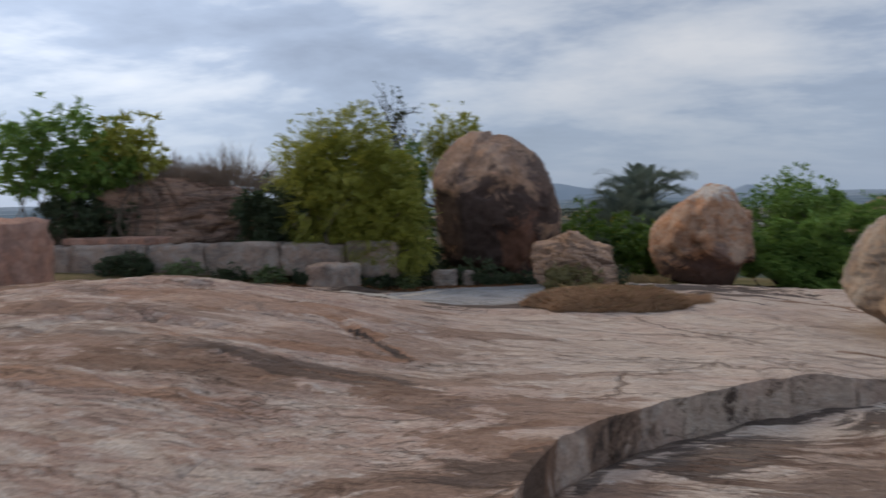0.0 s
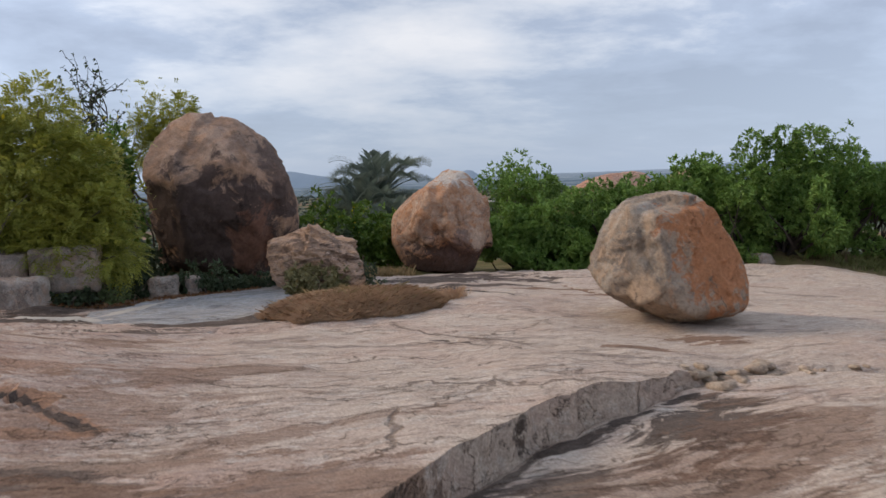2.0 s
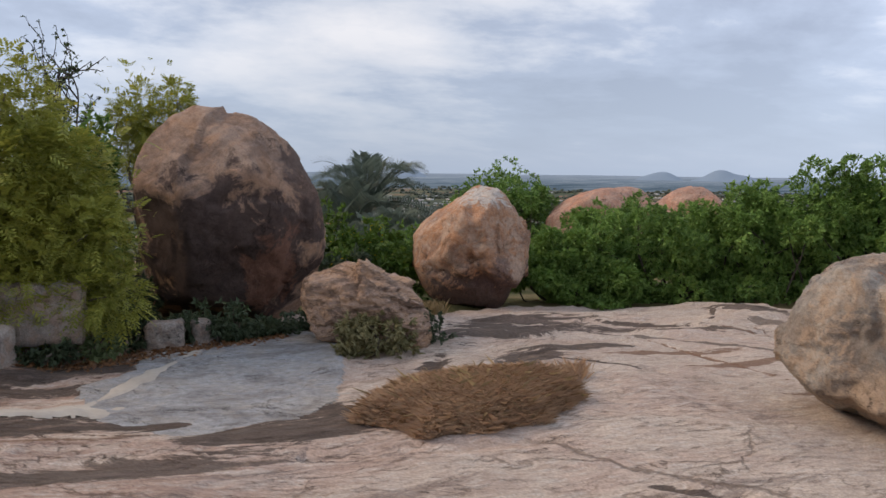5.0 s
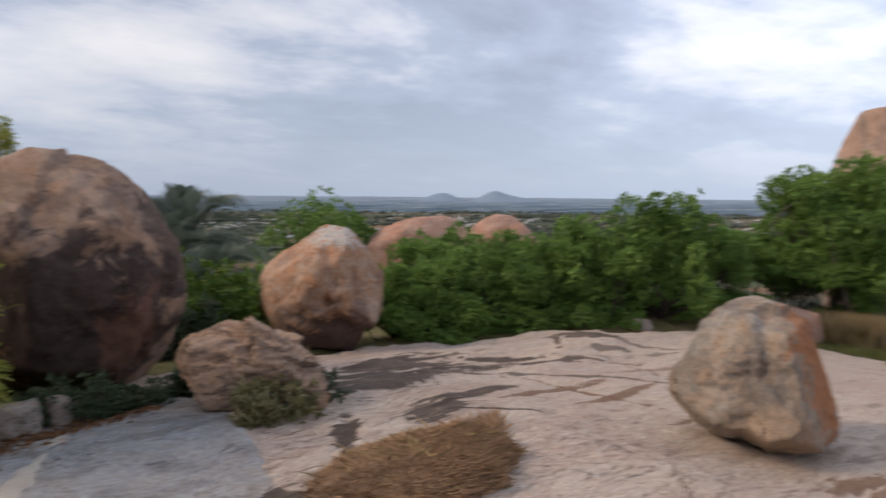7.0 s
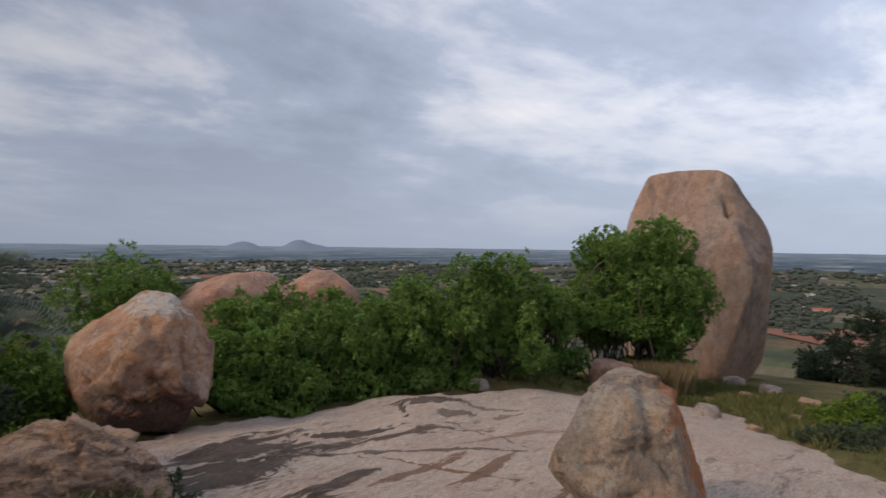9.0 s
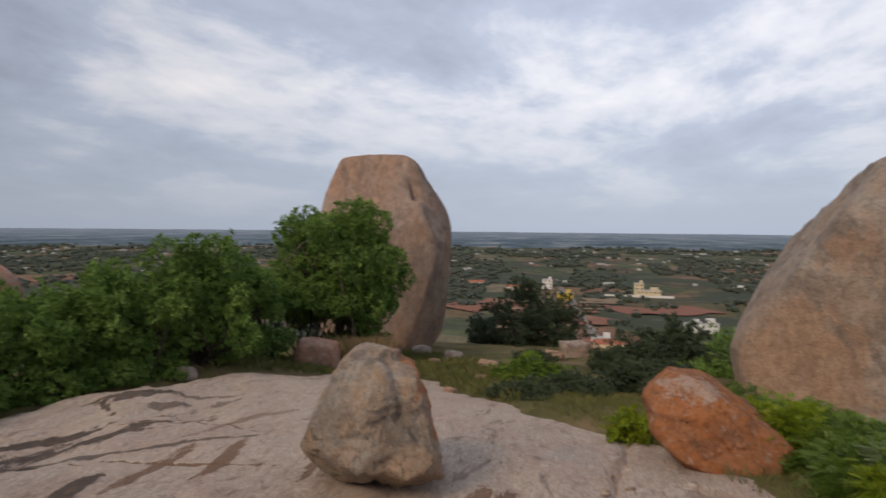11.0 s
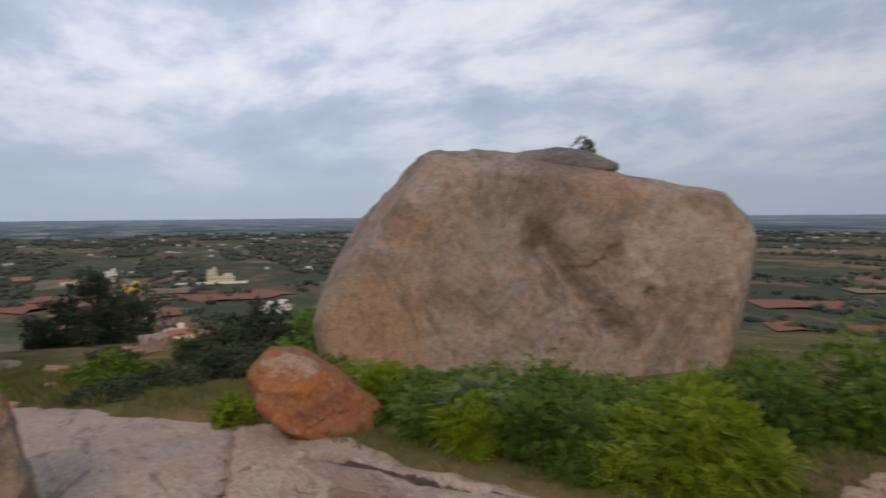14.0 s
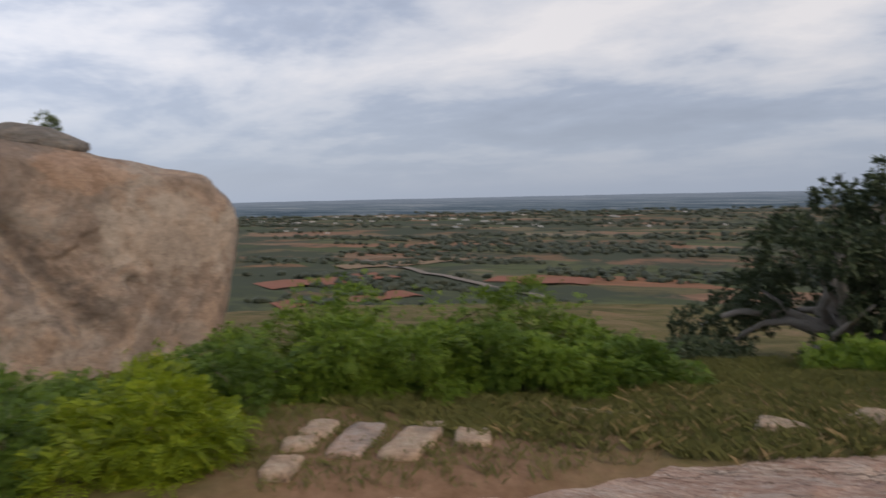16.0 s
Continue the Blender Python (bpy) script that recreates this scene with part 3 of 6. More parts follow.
def rock_floor_material():
    m = Mat("bare_granite_sheet", 0.93, 0.08)
    sx = m.n.new("ShaderNodeSeparateXYZ")
    m.l.new(m.pos, sx.inputs[0])
    long_ = (0.55, 1.9, 1)
    big = m.noise(0.35, 7, 0.62, 0.8, (0.8, 1.4, 1), (0, 0, 12))
    med = m.noise(1.5, 10, 0.70, 0.9, long_, (0, 0, 8))
    small = m.noise(16, 8, 0.74, 0.4, long_, (0, 0, 10))
    fine = m.noise(60, 4, 0.7)
    col = m.ramp(big, [(0.34, (0.37, 0.29, 0.24)), (0.47, (0.425, 0.35, 0.29)), (0.58, (0.40, 0.305, 0.25)), (0.68, (0.37, 0.33, 0.30))])
    # pinkish brown weathered belt towards the west
    west = m.steps(m.math("ADD", sx.outputs[0], m.math("MULTIPLY", m.noise(0.5, 5, 0.6, 0.4), 5.0)), 3.9, 1.2)
    col = m.mix(m.math("MULTIPLY", west, m.steps(med, 0.42, 0.56)), col, (0.315, 0.22, 0.178))
    pale = m.steps(m.noise(2.3, 9, 0.74, 0.8, long_, (0, 0, 25), (7, 3, 0)), 0.54, 0.66)
    col = m.mix(m.math("MULTIPLY", pale, 0.35), col, (0.53, 0.45, 0.37))

    # hand-sized chips of skin with hard edges: red-brown where it has come off, grey where it is fresh
    chips_ = m.steps(m.noise(4.5, 9, 0.72, 0.7, (0.6, 1.7, 1), (0, 0, 14), (2, 9, 0)), 0.515, 0.545)
    col = m.mix(m.math("MULTIPLY", m.math("MULTIPLY", chips_, west), 0.55), col, (0.25, 0.155, 0.115))
    chips2 = m.steps(m.noise(7.5, 9, 0.74, 0.6, (0.6, 1.6, 1), (0, 0, -6), (8, 2, 0)), 0.54, 0.57)
    col = m.mix(m.math("MULTIPLY", chips2, 0.45), col, (0.46, 0.415, 0.37))
    ragged = m.noise(1.6, 10, 0.74, 0.9, long_)

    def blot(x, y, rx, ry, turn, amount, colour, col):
        """A ragged-edged mark at a place: stains, cracks, painted shade under the ledge."""
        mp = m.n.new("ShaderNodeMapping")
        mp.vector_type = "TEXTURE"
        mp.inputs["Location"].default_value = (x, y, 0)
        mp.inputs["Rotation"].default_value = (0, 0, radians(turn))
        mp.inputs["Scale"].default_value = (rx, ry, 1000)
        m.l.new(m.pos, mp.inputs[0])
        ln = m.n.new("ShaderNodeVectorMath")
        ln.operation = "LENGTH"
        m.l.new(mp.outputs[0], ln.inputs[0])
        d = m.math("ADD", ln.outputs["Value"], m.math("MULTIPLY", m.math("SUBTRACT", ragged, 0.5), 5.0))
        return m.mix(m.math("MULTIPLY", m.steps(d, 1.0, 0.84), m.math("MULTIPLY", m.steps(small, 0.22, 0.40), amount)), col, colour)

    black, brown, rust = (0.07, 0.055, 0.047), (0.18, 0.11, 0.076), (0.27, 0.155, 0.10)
    for x, y, rx, ry, turn, amount, colour in (
            (5.4, 13.3, 1.3, 0.75, 15, 0.92, black), (4.0, 12.3, 1.1, 0.55, 20, 0.92, black), (6.9, 12.3, 1.5, 0.3, -20, 0.9, black), (-0.9, 9.55, 2.6, 0.30, -3, 0.95, black), (-3.6, 9.9, 2.2, 0.22, 2, 0.9, black), (-4.5, 6.7, 1.5, 0.22, 8, 0.9, brown), (-1.2, 4.6, 2.4, 0.14, 14, 0.6, brown), (-3.4, 5.3, 1.6, 0.14, 10, 0.6, brown), (0.4, 3.4, 1.5, 0.24, 22, 0.8, brown), (0.75, 9.1, 1.2, 0.36, 4, 0.9, black),
            (-2.2, 10.9, 1.9, 0.5, 12, 0.92, black), (-0.8, 11.9, 1.2, 0.4, 25, 0.9, black), (3.35, 4.95, 0.95, 0.36, 18, 0.9, black), (1.75, 4.25, 0.9, 0.26, 38, 0.85, black), (1.9, 3.3, 1.5, 0.55, 35, 0.6, black), (3.0, 4.3, 1.7, 0.6, 30, 0.5, brown),
            (1.2, 2.3, 1.2, 0.8, 20, 0.6, brown), (4.3, 4.4, 1.6, 0.4, 10, 0.45, brown), (-0.6, 5.4, 1.3, 0.3, 15, 0.5, brown), (-0.62, 5.6, 0.5, 0.12, -45, 0.95, rust), (-0.52, 5.48, 0.4, 0.05, -45, 0.95, black), (-2.8, 7.4, 2.6, 0.3, 0, 0.6, brown),
            (-1.7, 6.0, 1.6, 0.2, 10, 0.6, rust), (6.4, 11.5, 1.8, 0.09, -52, 0.75, black), (8.2, 12.0, 1.0, 0.07, -62, 0.8, brown), (5.5, 10.6, 1.3, 0.10, 3, 0.9, brown), (4.5, 10.9, 0.9, 0.14, 12, 0.9, black), (7.4, 13.0, 1.2, 0.16, -30, 0.9, black), (10.3, 12.3, 0.9, 0.10, -70, 0.6, black), (3.5, 10.6, 0.5, 0.3, 30, 0.9, black), (6.3, 8.9, 1.1, 0.07, 6, 0.85, brown), (0.6, 4.3, 0.6, 0.4, 30, 0.7, brown), (5.0, 6.9, 0.6, 0.18, -10, 0.9, brown), (6.1, 10.0, 0.9, 0.10, 8, 0.9, brown), (8.4, 10.7, 1.2, 0.12, -20, 0.6, brown),
            # this row paints the crevice's shade along the foot of the ledge
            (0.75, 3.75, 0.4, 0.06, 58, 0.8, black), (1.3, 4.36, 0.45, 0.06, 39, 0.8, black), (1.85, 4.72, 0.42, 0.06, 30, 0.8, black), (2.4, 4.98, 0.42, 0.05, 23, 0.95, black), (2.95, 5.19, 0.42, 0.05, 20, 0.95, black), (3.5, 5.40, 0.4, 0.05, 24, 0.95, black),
            (-2.7, 4.75, 1.3, 0.30, 8, 0.55, brown), (-1.6, 4.5, 1.0, 0.26, 0, 0.7, brown), (-0.9, 4.75, 0.7, 0.16, -10, 0.7, black), (-0.15, 4.35, 0.6, 0.2, -25, 0.75, brown), (0.2, 3.75, 0.55, 0.24, -30, 0.75, brown), (0.25, 3.35, 0.4, 0.2, 10, 0.7, black), (-1.9, 4.05, 0.9, 0.12, 4, 0.7, rust), (-1.3, 5.1, 0.9, 0.08, 6, 0.7, rust), (-1.1, 8.3, 1.7, 0.24, 12, 0.85, black), (-0.6, 7.5, 0.9, 0.12, 20, 0.7, brown),
            (3.97, 10.2, 0.8, 0.04, -38, 0.95, black), (5.95, 10.5, 1.05, 0.05, 92, 0.95, brown), (9.0, 13.25, 0.5, 0.07, 40, 0.9, black), (9.5, 12.4, 0.35, 0.16, -30, 0.7, black), (9.95, 11.65, 0.4, 0.16, -30, 0.6, black), (2.35, 10.6, 0.95, 0.12, 55, 0.95, black), (1.55, 9.55, 0.6, 0.11, 50, 0.95, black), (2.55, 7.2, 0.28, 0.05, -35, 0.95, black), (3.99, 6.46, 0.35, 0.13, -30, 0.85, brown), (4.95, 6.68, 0.33, 0.10, -15, 0.85, brown), (4.75, 4.08, 1.15, 0.06, 31, 0.95, black), (8.3, 11.2, 1.2, 0.03, 60, 0.8, brown), (7.2, 9.2, 0.9, 0.03, 10, 0.8, brown),
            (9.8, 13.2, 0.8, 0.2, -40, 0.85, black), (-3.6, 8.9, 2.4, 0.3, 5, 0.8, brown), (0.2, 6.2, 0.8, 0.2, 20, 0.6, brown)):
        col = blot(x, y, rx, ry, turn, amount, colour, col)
    # run-off stains and algae with hard edges
    st = m.steps(m.noise(0.8, 10, 0.74, 1.3, (0.6, 1.9, 1), (0, 0, 5), (4, 2, 0)), 0.565, 0.61)
    col = m.mix(m.math("MULTIPLY", st, 0.6), col, (0.15, 0.115, 0.10))
    st2 = m.steps(m.noise(3.5, 9, 0.75, 0.8, (0.5, 1.7, 1), (0, 0, -12), (1, 8, 0)), 0.55, 0.62)
    col = m.mix(m.math("MULTIPLY", st2, 0.3), col, (0.27, 0.19, 0.14))
    # the broken lips of the peeling sheets, as long open cracks
    cr = 0.0
    for scale, shift, wide in ((0.40, (2, 5, 0), 0.0034), (0.8, (8, 1, 0), 0.0042), (1.7, (5, 7, 0), 0.005)):
        line = m.math("ABSOLUTE", m.math("SUBTRACT", m.noise(scale, 8, 0.62, 0.7, (0.45, 1.9, 1), (0, 0, 9), shift), 0.5))
        c = m.math("MULTIPLY", m.steps(line, wide, wide * 0.25), m.steps(m.noise(scale * 1.7, 5, 0.6, 0.4, shift=shift), 0.46, 0.54))
        cr = m.math("MAXIMUM", c, cr)
    part_of = m.steps(m.noise(0.45, 5, 0.6, 0.5, shift=(3, 6, 0)), 0.40, 0.52)
    for scale, shift, wide in ((0.36, (0, 0, 0), 0.007), (0.8, (3, 9, 0), 0.007)):
        e = m.math("MULTIPLY", m.steps(m.plates(scale, (0.30, 1.75, 1), 6, 0.8, shift), wide, wide * 0.3), part_of)
        cr = m.math("MAXIMUM", e, cr)
    east = m.steps(sx.outputs[0], 3.0, 5.5)
    cr = m.math("MULTIPLY", cr, m.math("SUBTRACT", 1.0, m.math("MULTIPLY", east, 0.85)))
    col = m.mix(m.math("MULTIPLY", cr, 0.62), col, (0.085, 0.058, 0.043))
    ticks = m.math("MULTIPLY", m.steps(m.noise(5.5, 6, 0.62, 0.3, (0.28, 2.2, 1), (0, 0, 7), (3, 3, 0)), 0.635, 0.66), m.steps(m.noise(0.9, 4, 0.6, shift=(9, 4, 0)), 0.42, 0.55))
    col = m.mix(m.math("MULTIPLY", ticks, 0.45), col, (0.15, 0.105, 0.08))
    lam = m.math("MULTIPLY", m.steps(m.noise(13, 6, 0.66, 0.4, (0.30, 2.3, 1), (0, 0, 9), (6, 1, 0)), 0.60, 0.66), m.steps(m.noise(0.7, 4, 0.6, shift=(2, 7, 0)), 0.40, 0.56))
    col = m.mix(m.math("MULTIPLY", lam, 0.5), col, (0.17, 0.12, 0.095))
    mott = m.ramp(small, [(0.30, (0.68, 0.64, 0.61)), (0.5, (1.12, 1.10, 1.09)), (0.70, (1.38, 1.36, 1.34))])
    col = m.mix(0.8, col, mott, "MULTIPLY")
    speck = m.ramp(fine, [(0.3, (0.58, 0.56, 0.56)), (0.5, (1, 1, 1)), (0.70, (1.32, 1.30, 1.27))])
    col = m.mix(0.9, col, speck, "MULTIPLY")
    h = m.math("ADD", m.math("ADD", m.math("MULTIPLY", med, 1.0), m.math("MULTIPLY", fine, 0.08)), m.math("MULTIPLY", cr, -0.55))
    h = m.math("ADD", m.math("ADD", h, m.math("MULTIPLY", small, 0.22)), m.math("MULTIPLY", m.math("ADD", ticks, lam), -0.25))
    return m.finish(col, h, 0.75, 0.045)


def soil_height(x, y):
    inside = rock_inside(x, y)
    h = base_height(x, y) - 0.42 * smooth(-0.3, 1.2, inside) + 0.03
    h = h - 0.95 * np.exp(-((x - 10.5) / 4.2) ** 2 - ((y + 2.3) / 3.3) ** 2)      # the hollow before the giant boulder
    h = h + 0.70 * np.exp(-((x - 15.3) / 3.6) ** 2 - ((y - 14.5) / 1.15) ** 2)      # the bank that carries the hedge
    return h + 0.10 * fbm2(x, y, 0.35, 4, 0.5, 51) * smooth(0.5, -1.0, inside) + 0.9 * fbm2(x, y, 0.035, 3, 0.5, 61) * smooth(25, 70, np.hypot(x, y))


def ground_material():
    m = Mat("hill_soil_and_fields", 0.95, 0.1)
    ln = m.n.new("ShaderNodeVectorMath")
    ln.operation = "LENGTH"
    m.l.new(m.pos, ln.inputs[0])
    near = m.ramp(m.noise(0.5, 8, 0.68, 0.5), [(0.32, (0.07, 0.07, 0.028)), (0.48, (0.13, 0.115, 0.05)), (0.62, (0.20, 0.15, 0.085)), (0.74, (0.24, 0.14, 0.085))])
    near = m.mix(0.6, near, m.ramp(m.noise(7, 6, 0.7), [(0.3, (0.55, 0.55, 0.5)), (0.7, (1.3, 1.25, 1.15))]), "MULTIPLY")
    spot = m.n.new("ShaderNodeVectorMath")
    spot.operation = "DISTANCE"
    m.l.new(m.pos, spot.inputs[0])
    spot.inputs[1].default_value = (0.6, 0.4, -0.2)
    red = m.steps(m.math("ADD", spot.outputs["Value"], m.math("MULTIPLY", m.noise(1.2, 6, 0.7), 3.0)), 4.0, 2.6)
    near = m.mix(m.math("MULTIPLY", red, 0.85), near, m.ramp(m.noise(5, 7, 0.7), [(0.3, (0.17, 0.095, 0.06)), (0.7, (0.30, 0.185, 0.125))]))
    fields = m.cells(0.0085, "F1", (1.0, 2.3, 0.01), (0, 0, 18), "Color")
    hue = m.n.new("ShaderNodeSeparateColor")
    m.l.new(fields, hue.inputs[0])
    fc = m.ramp(hue.outputs[0], [(0.0, (0.07, 0.09, 0.045)), (0.30, (0.10, 0.115, 0.06)), (0.42, (0.23, 0.125, 0.085)), (0.54, (0.17, 0.145, 0.095)), (0.66, (0.085, 0.105, 0.055)), (0.84, (0.27, 0.13, 0.085)), (1.0, (0.22, 0.185, 0.13))])
    rows = m.noise(0.05, 6, 0.65, 0.2, (0.4, 2.2, 0.05), (0, 0, 18))
    fc = m.mix(0.7, fc, m.ramp(rows, [(0.35, (0.6, 0.62, 0.6)), (0.65, (1.25, 1.2, 1.15))]), "MULTIPLY")
    fc = m.mix(m.steps(m.noise(0.006, 7, 0.72, 0.6), 0.46, 0.54), fc, (0.055, 0.067, 0.045))
    col = m.mix(m.steps(ln.outputs["Value"], 130, 230), near, fc)
    return m.finish(col, m.noise(12, 5, 0.7), 0.6, 0.05)


def build_ground():
    rr = np.concatenate([np.arange(0.3, 34, 0.34), np.geomspace(34.5, 4850, 130)])
    an = np.linspace(0, 2 * np.pi, 400, endpoint=False)
    R, A = np.meshgrid(rr, an, indexing="ij")
    X, Y = 2 + R * np.cos(A), 6 + R * np.sin(A)
    return mesh_from("ground", np.stack([X, Y, soil_height(X, Y)], -1).reshape(-1, 3), grid_faces(len(rr), len(an), True))


ground = tagged(part("ground", build_ground(), ground_material()), "scrubby hillside falling to a plain of small fields", "ground", kind="structure")
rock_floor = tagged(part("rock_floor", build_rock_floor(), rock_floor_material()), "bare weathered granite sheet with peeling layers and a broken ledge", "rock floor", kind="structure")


def land(x, y):
    """The top of the rock or soil at one place."""
    X, Y = np.array([float(x)]), np.array([float(y)])
    return float(max(soil_height(X, Y)[0], rock_height(X, Y, Y - ledge_line(X))[0]))


# ---------------------------------------------------------------- boulders
def ico_sphere(level):
    bm = bmesh.new()
    bmesh.ops.create_icosphere(bm, subdivisions=level, radius=1)
    v = np.array([p.co[:] for p in bm.verts])
    f = np.array([[q.index for q in p.verts] for p in bm.faces])
    bm.free()
    return v / np.linalg.norm(v, axis=1)[:, None], f


ICO = {k: ico_sphere(k) for k in (1, 2, 3, 5, 6, 7)}


def axes(turn):
    a = radians(turn)
    return np.array((math.cos(a), math.sin(a), 0)), np.array((-math.sin(a), math.cos(a), 0))


def profile(turn, corners, front=None, back=None, chamfer=0.62):
    """Half spaces of a block whose side view, facing turn, is the convex shape round the corners (u, z)."""
    right, away = axes(turn)
    pts = sorted(set(corners))
    hull = []
    for seq in (pts, pts[::-1]):
        side = []
        for p in seq:
            while len(side) > 1 and (side[-1][0] - side[-2][0]) * (p[1] - side[-2][1]) - (side[-1][1] - side[-2][1]) * (p[0] - side[-2][0]) <= 0:
                side.pop()
            side.append(p)
        hull += side[:-1]
    out = []
    for (u0, z0), (u1, z1) in zip(hull, hull[1:] + hull[:1]):
        n = np.array((z1 - z0, u0 - u1))
        n /= np.linalg.norm(n)
        d = n @ (u0, z0)
        v = right * n[0] + np.array((0, 0, n[1]))
        out.append((v, d))
        if front:
            out.append(((v * (1 - chamfer ** 2) ** 0.5 - away * chamfer), (1 - chamfer ** 2) ** 0.5 * d + chamfer * front * 0.62))
        if back:
            out.append(((v * 0.7 + away * 0.7), 0.7 * d + 0.7 * back * 0.6))
    if front:
        out.append((-away, front))
    if back:
        out.append((away, back))
    return out


def side(turn, u, y, z, d):
    """One more face: u to the right, y away, z up, at d from the centre."""
    right, away = axes(turn)
    n = right * u + away * y + np.array((0, 0, z))
    return [(n / np.linalg.norm(n), d)]


def boulder_mesh(name, spaces, power=20, rough=0.03, seed=1, level=6, pits=0.012, layers=0.0, facets=10, grooves=(), turn=0, crag=0.0, chips=46):
    """A weathered block: a soft intersection of half spaces, with worn facets, grooves and pits."""
    d, f = ICO[level]
    rng = np.random.RandomState(seed)
    acc = np.zeros(len(d))
    for n, dist in spaces:
        acc += (np.maximum(d @ n, 0) / dist) ** power
    for n in rng.normal(size=(facets, 3)):
        n /= np.linalg.norm(n)
        dist = sum((max(n @ m, 0) / q) ** power for m, q in spaces) ** (-1 / power)
        acc += (np.maximum(d @ n, 0) / (dist * rng.uniform(0.90, 0.985))) ** power
    r = acc ** (-1 / power)
    size = r.mean()
    q = d * r[:, None] / size
    right, away = axes(turn)
    for u0, z0, u1, z1, width, deep in grooves:
        p = d * r[:, None]
        u, w = p @ right, p[:, 2]
        t = np.clip(((u - u0) * (u1 - u0) + (w - z0) * (z1 - z0)) / ((u1 - u0) ** 2 + (z1 - z0) ** 2 + 1e-9), 0, 1)
        gap = np.hypot(u - u0 - t * (u1 - u0), w - z0 - t * (z1 - z0)) + width * 0.4 * fbm(q * 4, 3, 0.5, seed + 2)
        r = r - deep * np.exp(-(gap / width) ** 2) * smooth(0.15, -0.25, d @ away)
    ridge = 1 - 2 * np.abs(fbm(q * 1.7 + seed * 2, 5, 0.52, seed + 3))
    r = r + size * (rough * fbm(q * 1.2 + seed, 5, 0.5, seed) + rough * 0.5 * ridge + pits * fbm(q * 8 + seed, 5, 0.6, seed + 9))
    if crag:
        # broken faces: every cell is chipped off along a plane of its own
        c = rng.normal(size=(chips, 3))
        c /= np.linalg.norm(c, axis=1)[:, None]
        tilt, drop = rng.normal(size=(chips, 3)) * 0.8, rng.uniform(-1, 0.4, chips)
        warp = d + 0.10 * np.stack([fbm(d * 3 + k * 7.1, 4, 0.55, seed + 20 + k) for k in range(3)], -1)
        near = (warp @ c.T).argmax(1)
        r = r + size * crag * (((warp - c[near]) * tilt[near]).sum(1) * 1.5 + 0.5 * drop[near])
    p = d * r[:, None]
    if layers:
        k = p[:, 2] / size * 5 + 0.9 * fbm(q * 1.6, 4, 0.5, seed + 5)
        p[:, :2] *= (1 + layers * (smooth(0.0, 0.2, k - np.floor(k)) - 0.6))[:, None]
    return mesh_from(name, p, f)


def boulder(name, x, y, z, spaces, material, label, category="boulder", **kw):
    ob = part(name, boulder_mesh(name, spaces, **kw), material)
    ob.location = (x, y, z)
    return tagged(ob, label, category)


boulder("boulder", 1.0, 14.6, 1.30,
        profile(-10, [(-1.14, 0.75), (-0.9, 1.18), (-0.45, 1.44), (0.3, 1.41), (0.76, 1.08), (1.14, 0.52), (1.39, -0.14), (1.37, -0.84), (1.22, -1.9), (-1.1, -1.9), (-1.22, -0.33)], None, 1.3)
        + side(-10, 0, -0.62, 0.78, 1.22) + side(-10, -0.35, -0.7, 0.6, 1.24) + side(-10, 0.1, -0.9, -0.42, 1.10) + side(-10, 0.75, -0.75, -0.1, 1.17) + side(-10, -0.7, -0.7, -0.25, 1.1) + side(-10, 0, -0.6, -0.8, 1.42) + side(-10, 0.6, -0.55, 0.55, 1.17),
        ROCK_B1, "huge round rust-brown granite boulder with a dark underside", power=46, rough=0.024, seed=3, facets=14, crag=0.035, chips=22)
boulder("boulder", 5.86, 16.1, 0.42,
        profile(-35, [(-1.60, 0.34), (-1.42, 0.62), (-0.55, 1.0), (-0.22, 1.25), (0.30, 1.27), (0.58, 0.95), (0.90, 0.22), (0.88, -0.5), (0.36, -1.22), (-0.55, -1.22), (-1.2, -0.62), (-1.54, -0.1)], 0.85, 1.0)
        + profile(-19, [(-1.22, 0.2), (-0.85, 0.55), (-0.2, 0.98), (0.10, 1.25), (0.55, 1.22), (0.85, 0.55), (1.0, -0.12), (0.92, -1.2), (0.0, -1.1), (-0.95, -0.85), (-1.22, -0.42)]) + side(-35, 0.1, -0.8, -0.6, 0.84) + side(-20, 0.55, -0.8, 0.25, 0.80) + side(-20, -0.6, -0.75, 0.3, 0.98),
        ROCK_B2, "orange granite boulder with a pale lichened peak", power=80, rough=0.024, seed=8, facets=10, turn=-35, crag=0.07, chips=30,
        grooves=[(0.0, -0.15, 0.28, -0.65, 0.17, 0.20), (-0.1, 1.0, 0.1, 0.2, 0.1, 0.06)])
boulder("boulder", 2.2, 12.2, 0.16,
        profile(-29, [(-0.88, 0.05), (-0.74, 0.5), (-0.47, 0.62), (-0.04, 0.6), (0.58, 0.36), (0.83, 0.07), (0.8, -0.5), (-0.8, -0.5)], 0.55, 0.62)
        + profile(-12, [(-0.78, -0.3), (-0.7, 0.52), (-0.22, 0.62), (0.65, 0.34), (0.72, -0.04), (0.72, -0.5)]) + side(-29, 0.2, -0.7, 0.7, 0.62),
        ROCK_B3, "low tan layered boulder with shrubs at its foot", power=60, rough=0.035, seed=12, layers=0.06, facets=22, pits=0.026, crag=0.16, chips=60)
